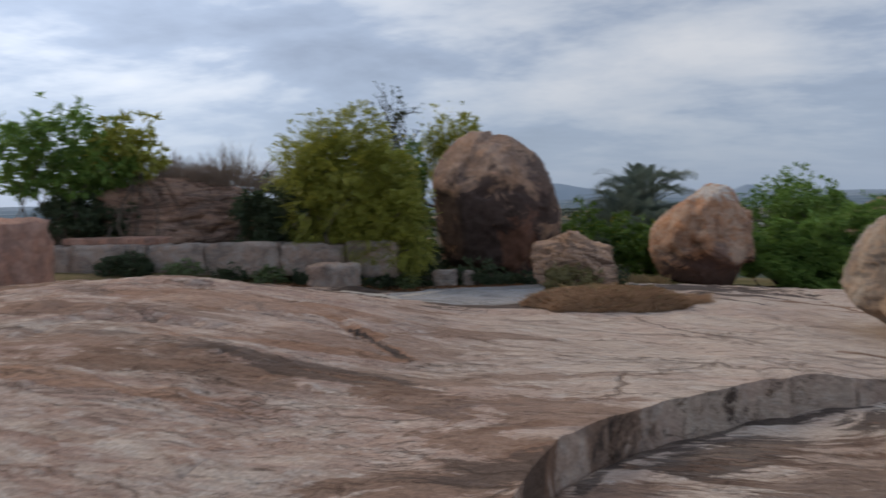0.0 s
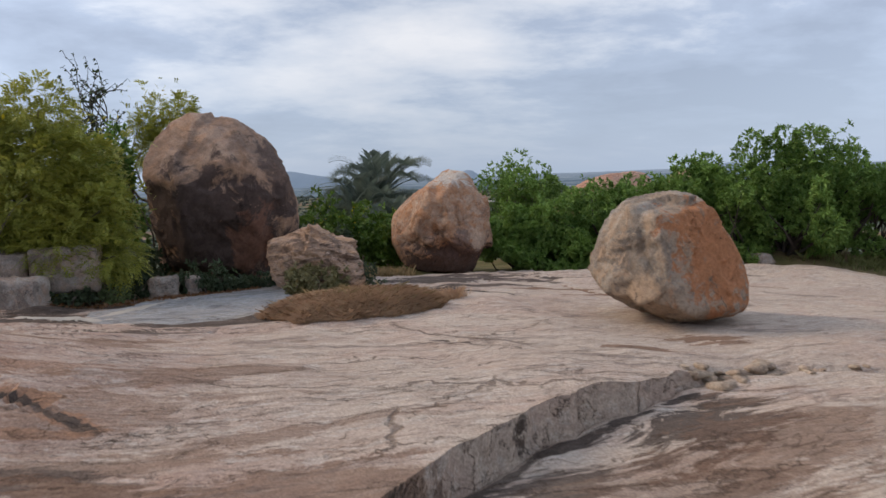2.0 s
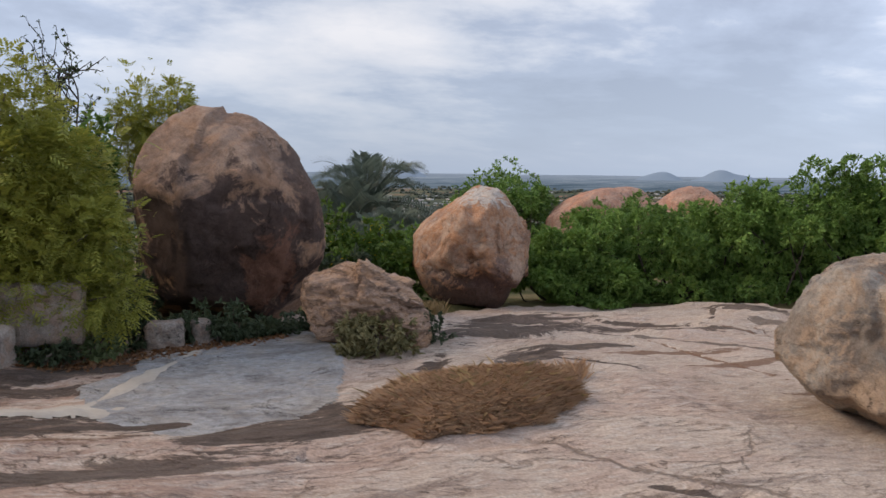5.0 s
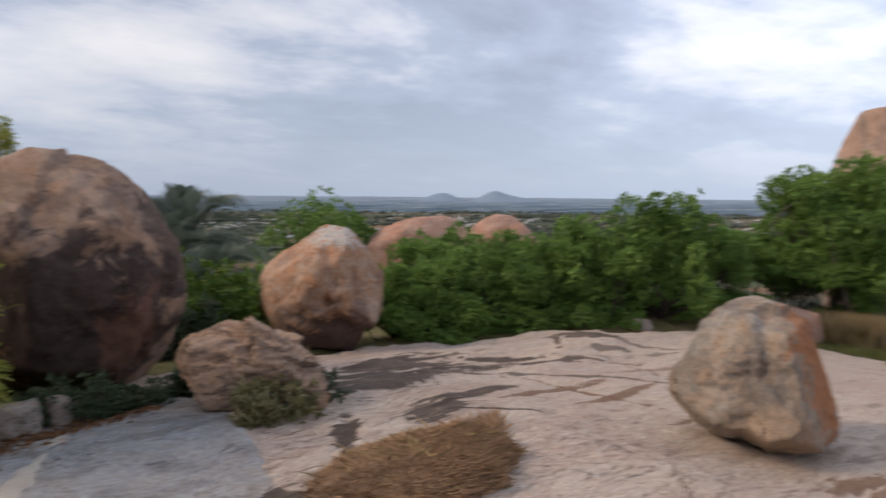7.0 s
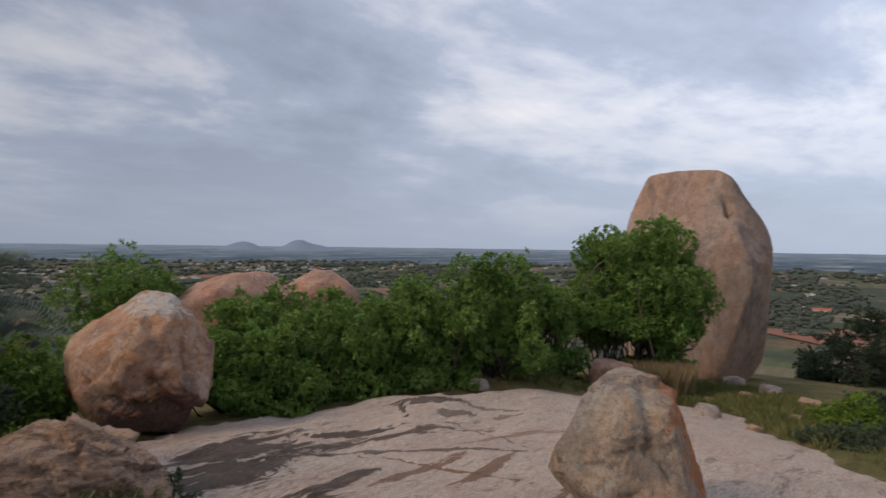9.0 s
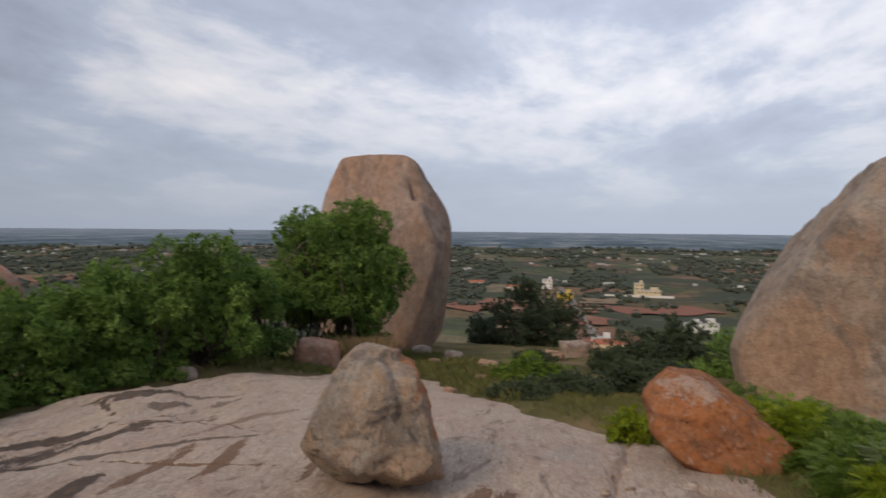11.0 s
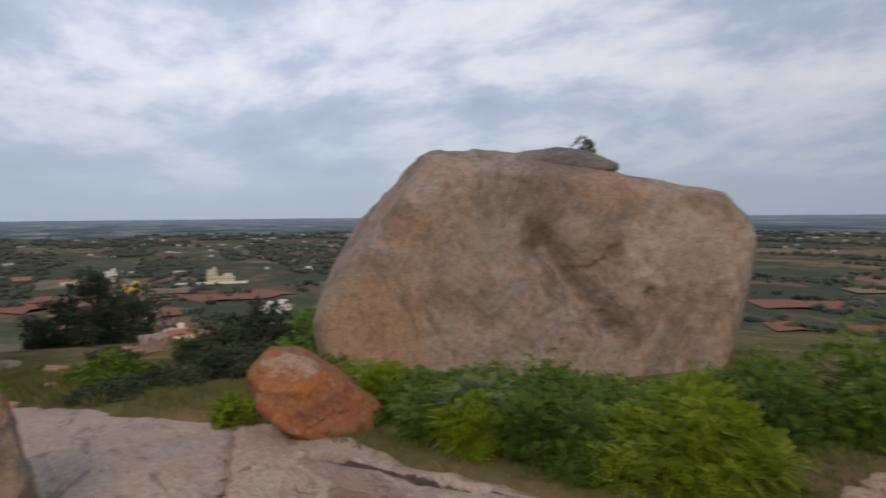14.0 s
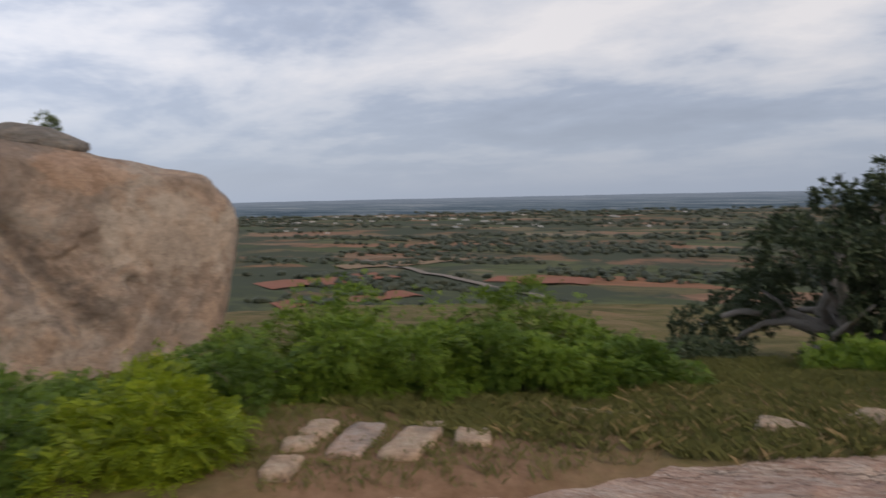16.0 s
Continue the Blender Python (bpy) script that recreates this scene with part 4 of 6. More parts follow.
boulder("boulder", 5.35, 7.95, 0.56,
        profile(-43, [(-0.8, -0.01), (-0.68, 0.32), (-0.38, 0.62), (0.01, 0.70), (0.32, 0.69), (0.74, 0.44), (0.88, 0.08), (0.91, -0.45), (0.86, -0.66), (0.5, -0.74), (0.01, -0.76), (-0.43, -0.68), (-0.76, -0.28)])
        + profile(-80, [(-0.78, -0.29), (-0.7, 0.13), (-0.4, 0.54), (-0.15, 0.7), (0.06, 0.66), (0.37, 0.5), (0.5, 0.03), (0.62, -0.38), (0.68, -0.6), (0.55, -0.76), (-0.23, -0.76), (-0.63, -0.64), (-0.77, -0.45)])
        + side(-43, -0.3, -0.9, 0.15, 0.66) + side(-43, 0.5, -0.85, 0.1, 0.70) + side(-80, -0.2, -0.95, 0.1, 0.72),
        ROCK_B4, "grey and orange granite boulder resting on its point", power=60, rough=0.022, seed=21, facets=16, turn=-75, pits=0.018, crag=0.06,
        grooves=[(0.08, 0.72, 0.2, 0.1, 0.07, 0.06), (-0.1, -0.85, -0.02, -0.45, 0.14, 0.10), (0.05, 0.1, 0.15, -0.2, 0.14, 0.05)])
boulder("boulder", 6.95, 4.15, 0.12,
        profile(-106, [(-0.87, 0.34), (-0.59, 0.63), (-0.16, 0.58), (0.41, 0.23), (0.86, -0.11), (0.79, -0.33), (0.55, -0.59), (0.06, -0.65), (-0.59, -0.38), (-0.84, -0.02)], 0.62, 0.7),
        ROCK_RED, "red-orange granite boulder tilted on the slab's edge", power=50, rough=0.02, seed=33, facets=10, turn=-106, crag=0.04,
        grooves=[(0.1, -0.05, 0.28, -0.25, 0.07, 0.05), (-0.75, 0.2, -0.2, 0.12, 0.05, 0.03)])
boulder("boulder", 17.3, 12.2, -1.05,
        profile(-74, [(-0.6, -0.06), (-0.47, 0.43), (-0.09, 0.48), (0.57, 0.40), (0.68, -0.17), (0.65, -0.6), (-0.5, -0.6)], 0.5, 0.6),
        ROCK_PINK, "small squarish reddish boulder at the slab's rim", power=26, rough=0.03, seed=41, level=5)
boulder("monolith", 29.6, 12.45, 1.5,
        profile(-80, [(-3.4, -0.5), (-2.86, 2.5), (-2.24, 4.07), (-0.56, 4.28), (0.56, 4.2), (1.12, 3.86), (1.79, 2.8), (2.48, 1.72), (2.61, 0.86), (2.5, -1.82), (2.3, -3.6), (1.8, -4.3), (0.5, -4.9), (-2.8, -4.9)], 2.3, 2.5),
        ROCK_TALL, "towering pink granite monolith with a niche near its top", "monolith", power=70, rough=0.011, seed=52, pits=0.006, turn=-80, facets=8, crag=0.012, chips=30,
        grooves=[(0.98, 3.0, 1.1, 2.5, 0.24, 0.6), (-0.9, 3.4, -0.5, 3.2, 0.12, 0.1)])
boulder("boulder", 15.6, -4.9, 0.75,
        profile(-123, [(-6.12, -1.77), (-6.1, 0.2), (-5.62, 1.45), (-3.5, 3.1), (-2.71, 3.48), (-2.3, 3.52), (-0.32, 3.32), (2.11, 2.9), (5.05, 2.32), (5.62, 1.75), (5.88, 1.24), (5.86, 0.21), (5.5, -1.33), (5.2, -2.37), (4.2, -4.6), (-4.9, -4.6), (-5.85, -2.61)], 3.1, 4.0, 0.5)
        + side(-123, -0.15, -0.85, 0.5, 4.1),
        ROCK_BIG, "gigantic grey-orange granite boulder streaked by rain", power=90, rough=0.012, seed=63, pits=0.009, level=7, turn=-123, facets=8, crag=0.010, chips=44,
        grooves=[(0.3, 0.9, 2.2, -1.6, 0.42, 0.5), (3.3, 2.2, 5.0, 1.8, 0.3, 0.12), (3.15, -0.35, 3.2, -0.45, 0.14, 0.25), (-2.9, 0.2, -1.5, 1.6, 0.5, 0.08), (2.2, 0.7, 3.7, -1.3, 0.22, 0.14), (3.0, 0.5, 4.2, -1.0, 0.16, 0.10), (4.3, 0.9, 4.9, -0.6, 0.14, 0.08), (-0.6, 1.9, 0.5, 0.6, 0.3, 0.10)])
boulder("capping_slab", 14.35, -4.8, 4.19,
        profile(-123, [(-1.3, -0.22), (-1.05, -0.04), (0.1, 0.10), (0.9, 0.0), (1.8, -0.42), (1.4, -0.8), (-1.0, -0.5)], 0.8, 1.2),
        ROCK_CAP, "flat grey slab lying on top of the giant boulder", "rock slab", power=30, facets=0, rough=0.03, seed=71, level=5, layers=0.10, crag=0.05, chips=30)
boulder("boulder", 16.9, 27.0, 0.1, profile(-42, [(-1.7, -2), (-1.75, 0.2), (-1.35, 0.7), (0.2, 1.2), (1.8, 1.25), (2.6, 0.5), (2.6, -2)], 1.6, 2),
        ROCK_PINK, "long pink boulder showing above the hedge", power=22, rough=0.03, seed=81, level=5)
boulder("boulder", 20.1, 25.2, -0.28, profile(-47, [(-1.7, -2), (-1.4, 0.9), (-0.3, 1.62), (0.6, 1.68), (1.5, 1.2), (1.7, 0.4), (1.7, -2)], 1.5, 2),
        ROCK_PINK, "domed pink boulder showing above the hedge", power=22, rough=0.03, seed=83, level=5)
boulder("rock_bank", -5.4, 15.3, 1.05, profile(20, [(-4.2, -1.2), (-4.0, 0.6), (-2.2, 1.05), (0.2, 0.95), (3.4, 0.7), (5.0, 0.2), (5.2, -1.2)], 0.9, 1.6),
        ROCK_BANK, "long mauve-brown rock bank behind the low wall", "rock outcrop", power=50, rough=0.04, seed=91, layers=0.09, facets=24, pits=0.02, crag=0.08, chips=90)


def scatter_rocks():
    """Loose pale stones on the grass rim."""
    for k, (x, y, s) in enumerate([(15.9, 9.4, 0.36), (18.6, 9.9, 0.2), (21.2, 9.4, 0.28), (23.5, 9.0, 0.4), (14.7, 8.2, 0.18), (16.6, 7.6, 0.2), (25.2, 10.4, 0.45), (20.4, 7.6, 0.4), (24.6, 5.4, 0.5), (12.4, 13.6, 0.25), (19.2, 3.4, 0.35)]):
        sp = [(np.array(n) / np.linalg.norm(n), s * q) for n, q in (((1, 0.2, 0.3), 1), ((-1, 0.3, 0.2), 1.1), ((0.1, 1, 0.2), 0.8), ((0, -1, 0.3), 0.8), ((0.2, -0.1, 1), 0.55), ((0, 0, -1), 0.6))]
        boulder("stone", x, y, land(x, y) + s * 0.2, sp, ROCK_B3 if k % 3 else BLOCK_STONE, "loose pale stone lying in the hill grass", "stone", power=16, rough=0.06, seed=100 + k, level=3)["group"] = "loose stones on the rim"

    for k, (x, y, w, turn) in enumerate(((-2.35, -1.25, 0.75, -28), (-3.3, -1.75, 0.9, -20))):
        boulder("rock_slab", x, y, land(x, y) + 0.02, profile(turn, [(-w, -0.1), (-w * 0.85, 0.05), (-w * 0.2, 0.10), (w * 0.7, 0.06), (w, -0.1), (0, -0.3)], 0.35, 0.4), ROCK_FLAKE, "flat pale slab of rock showing through the grass", "rock slab", power=30, rough=0.02, seed=130 + k, level=5, crag=0.04, chips=20)["group"] = "slabs in the grass"


scatter_rocks()


def flake_arcs():
    """Curled lips of peeled rock skin on the giant boulder."""
    great = [o for o in bpy.data.objects if o.name.startswith("boulder") and o.dimensions.x > 8][0]
    pts = np.array([v.co[:] for v in great.data.vertices]) + np.array((15.6, -4.9, 0.75))
    for k, (x, y, z, size) in enumerate(((16.3, -1.5, 2.9, 0.24), (16.2, -0.8, 1.8, 0.20), (17.3, -0.4, 2.3, 0.17))):
        q = pts[np.argmin(((pts - (x, y, z)) ** 2).sum(1))]
        out = Vector(q - np.array((15.6, -4.9, 0.0))).normalized()
        rot = out.to_track_quat("Z", "Y").to_matrix()
        bm = bmesh.new()
        for s in range(15):
            a = math.pi * (s / 14 - 0.05)
            w = 0.25 * size * math.sin(math.pi * (s + 0.6) / 15.2)
            for rr, up_ in ((size - w, -0.02), (size - w * 0.3, 0.03), (size + w * 0.4, -0.02)):
                bm.verts.new(Vector(q) + rot @ Vector((rr * math.cos(a), rr * math.sin(a) * 0.8, up_)))
        bm.verts.ensure_lookup_table()
        for s in range(14):
            for j in range(2):
                i = s * 3 + j
                bm.faces.new([bm.verts[n] for n in (i, i + 1, i + 4, i + 3)])
        tagged(part("rock_flake", bm, ROCK_FLAKE), "pale curled flake of skin peeling off the giant boulder", "rock flake", "flakes on the boulder")


bpy.context.view_layer.update()
flake_arcs()
# ---------------------------------------------------------------- plants
def tube(points, radii, sides=6):
    """Vertices and faces of a tapered limb along points."""
    p, n = np.asarray(points, float), len(points)
    tan = np.gradient(p, axis=0)
    tan /= np.linalg.norm(tan, axis=1)[:, None] + 1e-9
    ref = np.where(np.abs(tan[:, 2:3]) > 0.9, np.array([[1.0, 0, 0]]), np.array([[0, 0, 1.0]]))
    a = np.cross(tan, ref)
    a /= np.linalg.norm(a, axis=1)[:, None] + 1e-9
    b = np.cross(tan, a)
    an = np.linspace(0, 2 * np.pi, sides, endpoint=False)
    ring = a[:, None] * np.cos(an)[None, :, None] + b[:, None] * np.sin(an)[None, :, None]
    v = p[:, None] + ring * np.asarray(radii)[:, None, None]
    return v.reshape(-1, 3), grid_faces(n, sides, True)


def join(pieces):
    vs, fs, k = [], [], 0
    for v, f in pieces:
        vs.append(v)
        fs.append(f + k)
        k += len(v)
    return np.concatenate(vs), np.concatenate(fs)


def limb(a, b, r0, r1, rng, bend=0.15, n=7):
    a, b = np.asarray(a, float), np.asarray(b, float)
    t = np.linspace(0, 1, n)[:, None]
    mid = rng.normal(size=3) * np.linalg.norm(b - a) * bend
    p = a + (b - a) * t + mid * np.sin(t * np.pi) + rng.normal(size=(n, 3)) * np.linalg.norm(b - a) * 0.02 * np.sin(t * np.pi)
    return tube(p, np.linspace(r0, r1, n))


def leaves(at, out, length, width, rng, droop=0.25, spread=0.8):
    """One folded leaf at each place, pointing outwards."""
    n = len(at)
    axis = out + rng.normal(size=(n, 3)) * spread
    axis[:, 2] -= droop
    axis /= np.linalg.norm(axis, axis=1)[:, None] + 1e-9
    flat = np.cross(axis, rng.normal(size=(n, 3)) * 0.6 + np.array([0, 0, 1.0]))
    flat /= np.linalg.norm(flat, axis=1)[:, None] + 1e-9
    up_ = np.cross(flat, axis)
    L = (length * rng.uniform(0.6, 1.35, n))[:, None]
    W = (width * rng.uniform(0.7, 1.3, n))[:, None]
    mid = at + axis * L * 0.45
    v = np.stack([at, mid + flat * W + up_ * W * 0.25, at + axis * L - up_ * L * 0.12, mid - flat * W + up_ * W * 0.25], 1).reshape(-1, 3)
    return v, np.arange(4 * n).reshape(n, 4)


def sprays(at, out, length, rng, pairs=5, droop=0.35):
    """Feathery compound leaves: a bent midrib with pairs of narrow leaflets."""
    n = len(at)
    axis = out + rng.normal(size=(n, 3)) * 0.6
    axis[:, 2] += 0.15
    axis /= np.linalg.norm(axis, axis=1)[:, None] + 1e-9
    flat = np.cross(axis, rng.normal(size=(n, 3)) * 0.35 + np.array([0, 0, 1.0]))
    flat /= np.linalg.norm(flat, axis=1)[:, None] + 1e-9
    L = (length * rng.uniform(0.6, 1.3, n))[:, None]
    vs = []
    for k in range(pairs):
        t = (k + 0.6) / pairs
        root = at + axis * L * t - np.array([0, 0, 1.0]) * L * droop * t * t
        ll = L * 0.42 * (1 - 0.55 * abs(t - 0.45))
        for s in (-1, 1):
            dirn = flat * s * 0.8 + axis * 0.6 - np.array([0, 0, 0.25])
            wide = axis * 0.16 - flat * s * 0.08
            vs.append(np.stack([root, root + dirn * ll * 0.5 + wide * ll, root + dirn * ll, root + dirn * ll * 0.5 - wide * ll], 1))
    v = np.stack(vs, 1).reshape(-1, 3)
    return v, np.arange(len(v)).reshape(-1, 4)


def crown_places(centre, radii, count, rng, lumps=26, lump=0.34, hollow=0.4, flat_base=-0.75):
    """Places in an uneven crown made of many lumps, and the way out of it there."""
    d = rng.normal(size=(lumps, 3))
    d /= np.linalg.norm(d, axis=1)[:, None]
    d[:, 2] = np.maximum(d[:, 2], flat_base)
    lc = d * rng.uniform(0.35, 0.92, lumps)[:, None]
    lr = lump * rng.uniform(0.6, 1.3, lumps)
    pick = rng.choice(lumps, count, p=lr ** 2 / (lr ** 2).sum())
    q = rng.normal(size=(count, 3))
    q /= np.linalg.norm(q, axis=1)[:, None]
    p = lc[pick] + q * (lr[pick] * rng.uniform(hollow, 1.0, count) ** 0.6)[:, None]
    out = q * 0.8 + p * 0.5
    out /= np.linalg.norm(out, axis=1)[:, None] + 1e-9
    return np.asarray(centre) + p * np.asarray(radii), out, np.asarray(centre) + lc * np.asarray(radii)


def bush(name, x, y, top, radii, material, label, category="bush", count=5000, leaf=0.10, feather=False, bark=None, seed=1, group="", trunk=False, lumps=26, lump=0.34, sprigs=14, bottom=None, flowers=0, hollow=0.55, girth=1.0, fork_at=0.55):
    """A shrub or small tree: stems from the soil, and a crown of single leaves."""
    rng = np.random.RandomState(seed)
    z0 = land(x, y) - 0.08 if bottom is None else bottom
    rx, ry, rz = radii
    e = thing(name, x, y, z0, label, category, group)
    centre = np.array((0, 0, top - z0 - rz))
    at, out, ends = crown_places(centre, radii, count, rng, lumps, lump, hollow)
    low = at[:, 2] < 0.05
    at[low, 2] = rng.uniform(0.05, 0.4, low.sum())
    stems = []
    if trunk:
        fork = centre * (fork_at if centre[2] > rz * 0.6 else 0.35)
        stems.append(limb((0, 0, 0), fork, girth * (0.055 * rz + 0.05), girth * (0.04 * rz + 0.03), rng, 0.06, 9))
    else:
        fork = np.array((0, 0, 0.0))
    for q in ends[:: 1 if trunk else 2]:
        stems.append(limb(fork + rng.normal(size=3) * 0.05 * (not trunk) * np.array((1, 1, 0)), q, girth * (0.025 + 0.012 * rz), 0.008 * girth, rng))
    part("trunk", mesh_from("trunk", *join(stems)), bark or BARK, e)
    if sprigs:
        # shoots that stick out of the outline
        d = rng.normal(size=(sprigs, 3))
        d[:, 2] = np.abs(d[:, 2]) + 0.3
        d /= np.linalg.norm(d, axis=1)[:, None]
        for q in d:
            m = max(8, count // 350)
            k = rng.uniform(0.75, 1.08, m)[:, None]
            at = np.concatenate([at, centre + q * np.array(radii) * k + rng.normal(size=(m, 3)) * leaf * 0.7])
            out = np.concatenate([out, np.repeat(q[None], m, 0)])
    if not feather:
        # leaves stand in whorls at the tips of the shoots
        m = max(1, len(at) // 8)
        pick = rng.permutation(len(at))[:m]
        at, out = np.repeat(at[pick], 8, 0), np.repeat(out[pick], 8, 0)
        at = at + rng.normal(size=at.shape) * leaf * 0.16
    v, f = sprays(at, out, leaf, rng) if feather else leaves(at, out, leaf, leaf * 0.24, rng, 0.2, 0.95)
    part("crown", mesh_from("crown", v, f, False), material, e)
    if flowers:
        hi = at[at[:, 2] > centre[2]]
        pick = hi[rng.choice(len(hi), flowers)]
        v, f = leaves(pick, rng.normal(size=pick.shape), 0.07, 0.03, rng)
        part("flowers", mesh_from("flowers", v, f, False), FLOWER, e, "small yellow blossoms")["kind"] = "stuff"
    return e


def blades(x, y, count, height, spread, material, rng, lean=0.35, width=0.006):
    """Grass blades scattered on the land, as vertices and faces."""
    z = np.maximum(soil_height(x, y), rock_height(x, y, y - ledge_line(x))) - 0.01
    n = len(x)
    h = height * rng.uniform(0.4, 1.3, n)
    a = rng.uniform(0, 2 * np.pi, n)
    tip = np.stack([np.cos(a), np.sin(a), np.zeros(n)], -1) * (h * lean * rng.uniform(0, 1.6, n))[:, None]
    base = np.stack([x, y, z], -1)
    sidew = np.stack([-np.sin(a), np.cos(a), np.zeros(n)], -1) * width
    mid = base + tip * 0.35 + np.array([0, 0, 1.0]) * (h * 0.6)[:, None]
    end = base + tip + np.array([0, 0, 1.0]) * h[:, None]
    v = np.stack([base - sidew, base + sidew, mid + sidew * 0.8, end, mid - sidew * 0.8], 1).reshape(-1, 3)
    return v, np.arange(5 * n).reshape(n, 5)


def grass(name, centre, radii, turn, count, height, material, label, seed, lean=0.35, width=0.006, where=None):
    rng = np.random.RandomState(seed)
    a, r = rng.uniform(0, 2 * np.pi, count), rng.uniform(0, 1, count) ** 0.5
    u, v = np.cos(a) * r * radii[0], np.sin(a) * r * radii[1]
    c, s = math.cos(radians(turn)), math.sin(radians(turn))
    x, y = centre[0] + u * c - v * s, centre[1] + u * s + v * c
    keep = fbm2(x, y, 2.0 / max(height * 4, 0.5), 3, 0.5, seed) + (1 - r) * 1.5 > 0.0
    if where is not None:
        keep &= where(x, y)
    vv, ff = blades(x[keep], y[keep], count, height, 0, material, rng, lean, width)
    return tagged(part(name, mesh_from(name, vv, ff, False), material), label, "grass", kind="stuff")


def off_rock(x, y):
    return rock_inside(x, y) < 0.1


HEDGE = "hedge beyond the slab"
for k, (x, y, top, rad, mat, seed) in enumerate([
        (8.1, 16.6, 0.75, (1.1, 1.1, 0.9), LEAF_MID, 201), (8.9, 16.2, 0.95, (1.5, 1.3, 1.3), LEAF_MID, 202), (10.2, 15.6, 1.4, (1.6, 1.4, 1.5), LEAF_MID, 203),
        (11.6, 15.0, 1.75, (1.5, 1.5, 1.5), LEAF_MID, 204), (12.3, 14.3, 1.85, (1.3, 1.4, 1.5), LEAF_MID, 205), (13.4, 13.9, 2.25, (1.5, 1.5, 1.7), LEAF_MID, 206),
        (14.9, 13.9, 2.2, (1.45, 1.4, 1.6), LEAF_MID, 207), (16.6, 14.3, 1.4, (1.2, 1.2, 0.8), LEAF_MID, 208), (18.3, 14.3, 1.0, (1.4, 1.2, 0.7), LEAF_MID, 209), (19.6, 13.3, 0.95, (1.3, 1.1, 0.75), LEAF_MID, 210)]):
    bush("bush", x, y, top, rad, mat, "dense leafy green bush in a hedge behind the slab", group=HEDGE, count=26000, leaf=0.095, seed=seed, lumps=52, lump=0.20, hollow=0.55, sprigs=6, bark=BARK_DARK)
for x, y, top, seed in ((15.1, 22.6, 1.24, 301), (17.1, 21.9, 0.95, 302), (17.2, 20.3, 0.96, 303), (13.7, 22.6, 1.0, 304)):
    bush("bush", x, y, top, (1.5, 1.4, 1.3), LEAF_MID, "green bush in front of the pink boulders", group=HEDGE, count=9000, leaf=0.14, seed=seed, lumps=44, lump=0.22, hollow=0.55, sprigs=4)
bush("tree", 21.2, 12.55, 3.45, (2.7, 2.35, 2.45), LEAF_MID, "round dense green tree in front of the monolith", "tree", count=80000, leaf=0.115, seed=211, trunk=True, lumps=130, lump=0.19, hollow=0.6, sprigs=4)
bush("bush", 21.0, 12.2, 1.5, (2.1, 1.5, 1.35), LEAF_MID, "dense green bush beneath the round tree", group=HEDGE, count=26000, leaf=0.11, seed=219, lumps=60, lump=0.22, sprigs=4)
for x, y, seed in ((17.3, 13.6, 266), (20.3, 12.5, 268), (21.6, 11.9, 269), (22.8, 11.6, 270)):
    bush("bush", x, y, land(x, y) + 1.1, (1.1, 0.7, 0.6), LEAF_MID, "low green bush at the hedge's foot", group=HEDGE, count=3000, leaf=0.12, seed=seed)
bush("tree", 14.6, 29.6, 2.3, (2.6, 2.2, 2.4), LEAF_MID, "round green tree far behind the orange boulder", "tree", count=18000, leaf=0.16, seed=212, trunk=True, lumps=70, lump=0.24, hollow=0.6, sprigs=4)
bush("tree", 36.2, 6.3, -0.35, (3.9, 3.3, 3.0), LEAF_DARK, "dark spreading tree below the rim", "tree", count=32000, leaf=0.17, seed=213, trunk=True, lumps=70, lump=0.2, sprigs=40, hollow=0.5)
bush("tree", 24.0, 1.4, -0.75, (2.6, 2.5, 2.1), LEAF_DARK, "dark green tree beside the giant boulder", "tree", count=30000, leaf=0.15, seed=214, trunk=True, lumps=64, lump=0.21, sprigs=40, hollow=0.5)
for x, y, up_, seed in ((14.9, 5.2, 0.7, 311), (20.6, 4.0, 1.0, 313), (15.8, 3.9, 0.9, 314), (22.5, 6.3, 0.7, 317), (13.2, 6.4, 0.35, 318)):
    bush("bush", x, y, land(x, y) + up_ * 0.7, (0.9, 0.8, up_ * 0.5), LEAF_DARK, "low scrubby shrub on the grassy slope", group="shrubs on the slope", count=4500, leaf=0.10, seed=seed, lumps=18)
bush("tree", 21.5, -0.2, -0.6, (1.6, 1.5, 1.9), LEAF_MID, "green tree leaning on the giant boulder", "tree", count=6000, leaf=0.18, seed=215, trunk=True)
bush("bush", 16.3, 6.2, -0.9, (1.35, 1.1, 0.8), LEAF_BRIGHT, "fresh green shrub on the grassy rim", count=6000, leaf=0.13, seed=216)
bush("bush", 19.2, 2.7, -1.3, (1.2, 1.2, 0.9), LEAF_DARK, "low dark shrub on the slope", count=4500, leaf=0.14, seed=217)
bush("bush", 8.1, 5.0, -0.05, (0.35, 0.35, 0.35), LEAF_YELLOW, "small yellowish shrub beside the red boulder", count=1600, leaf=0.08, seed=218)
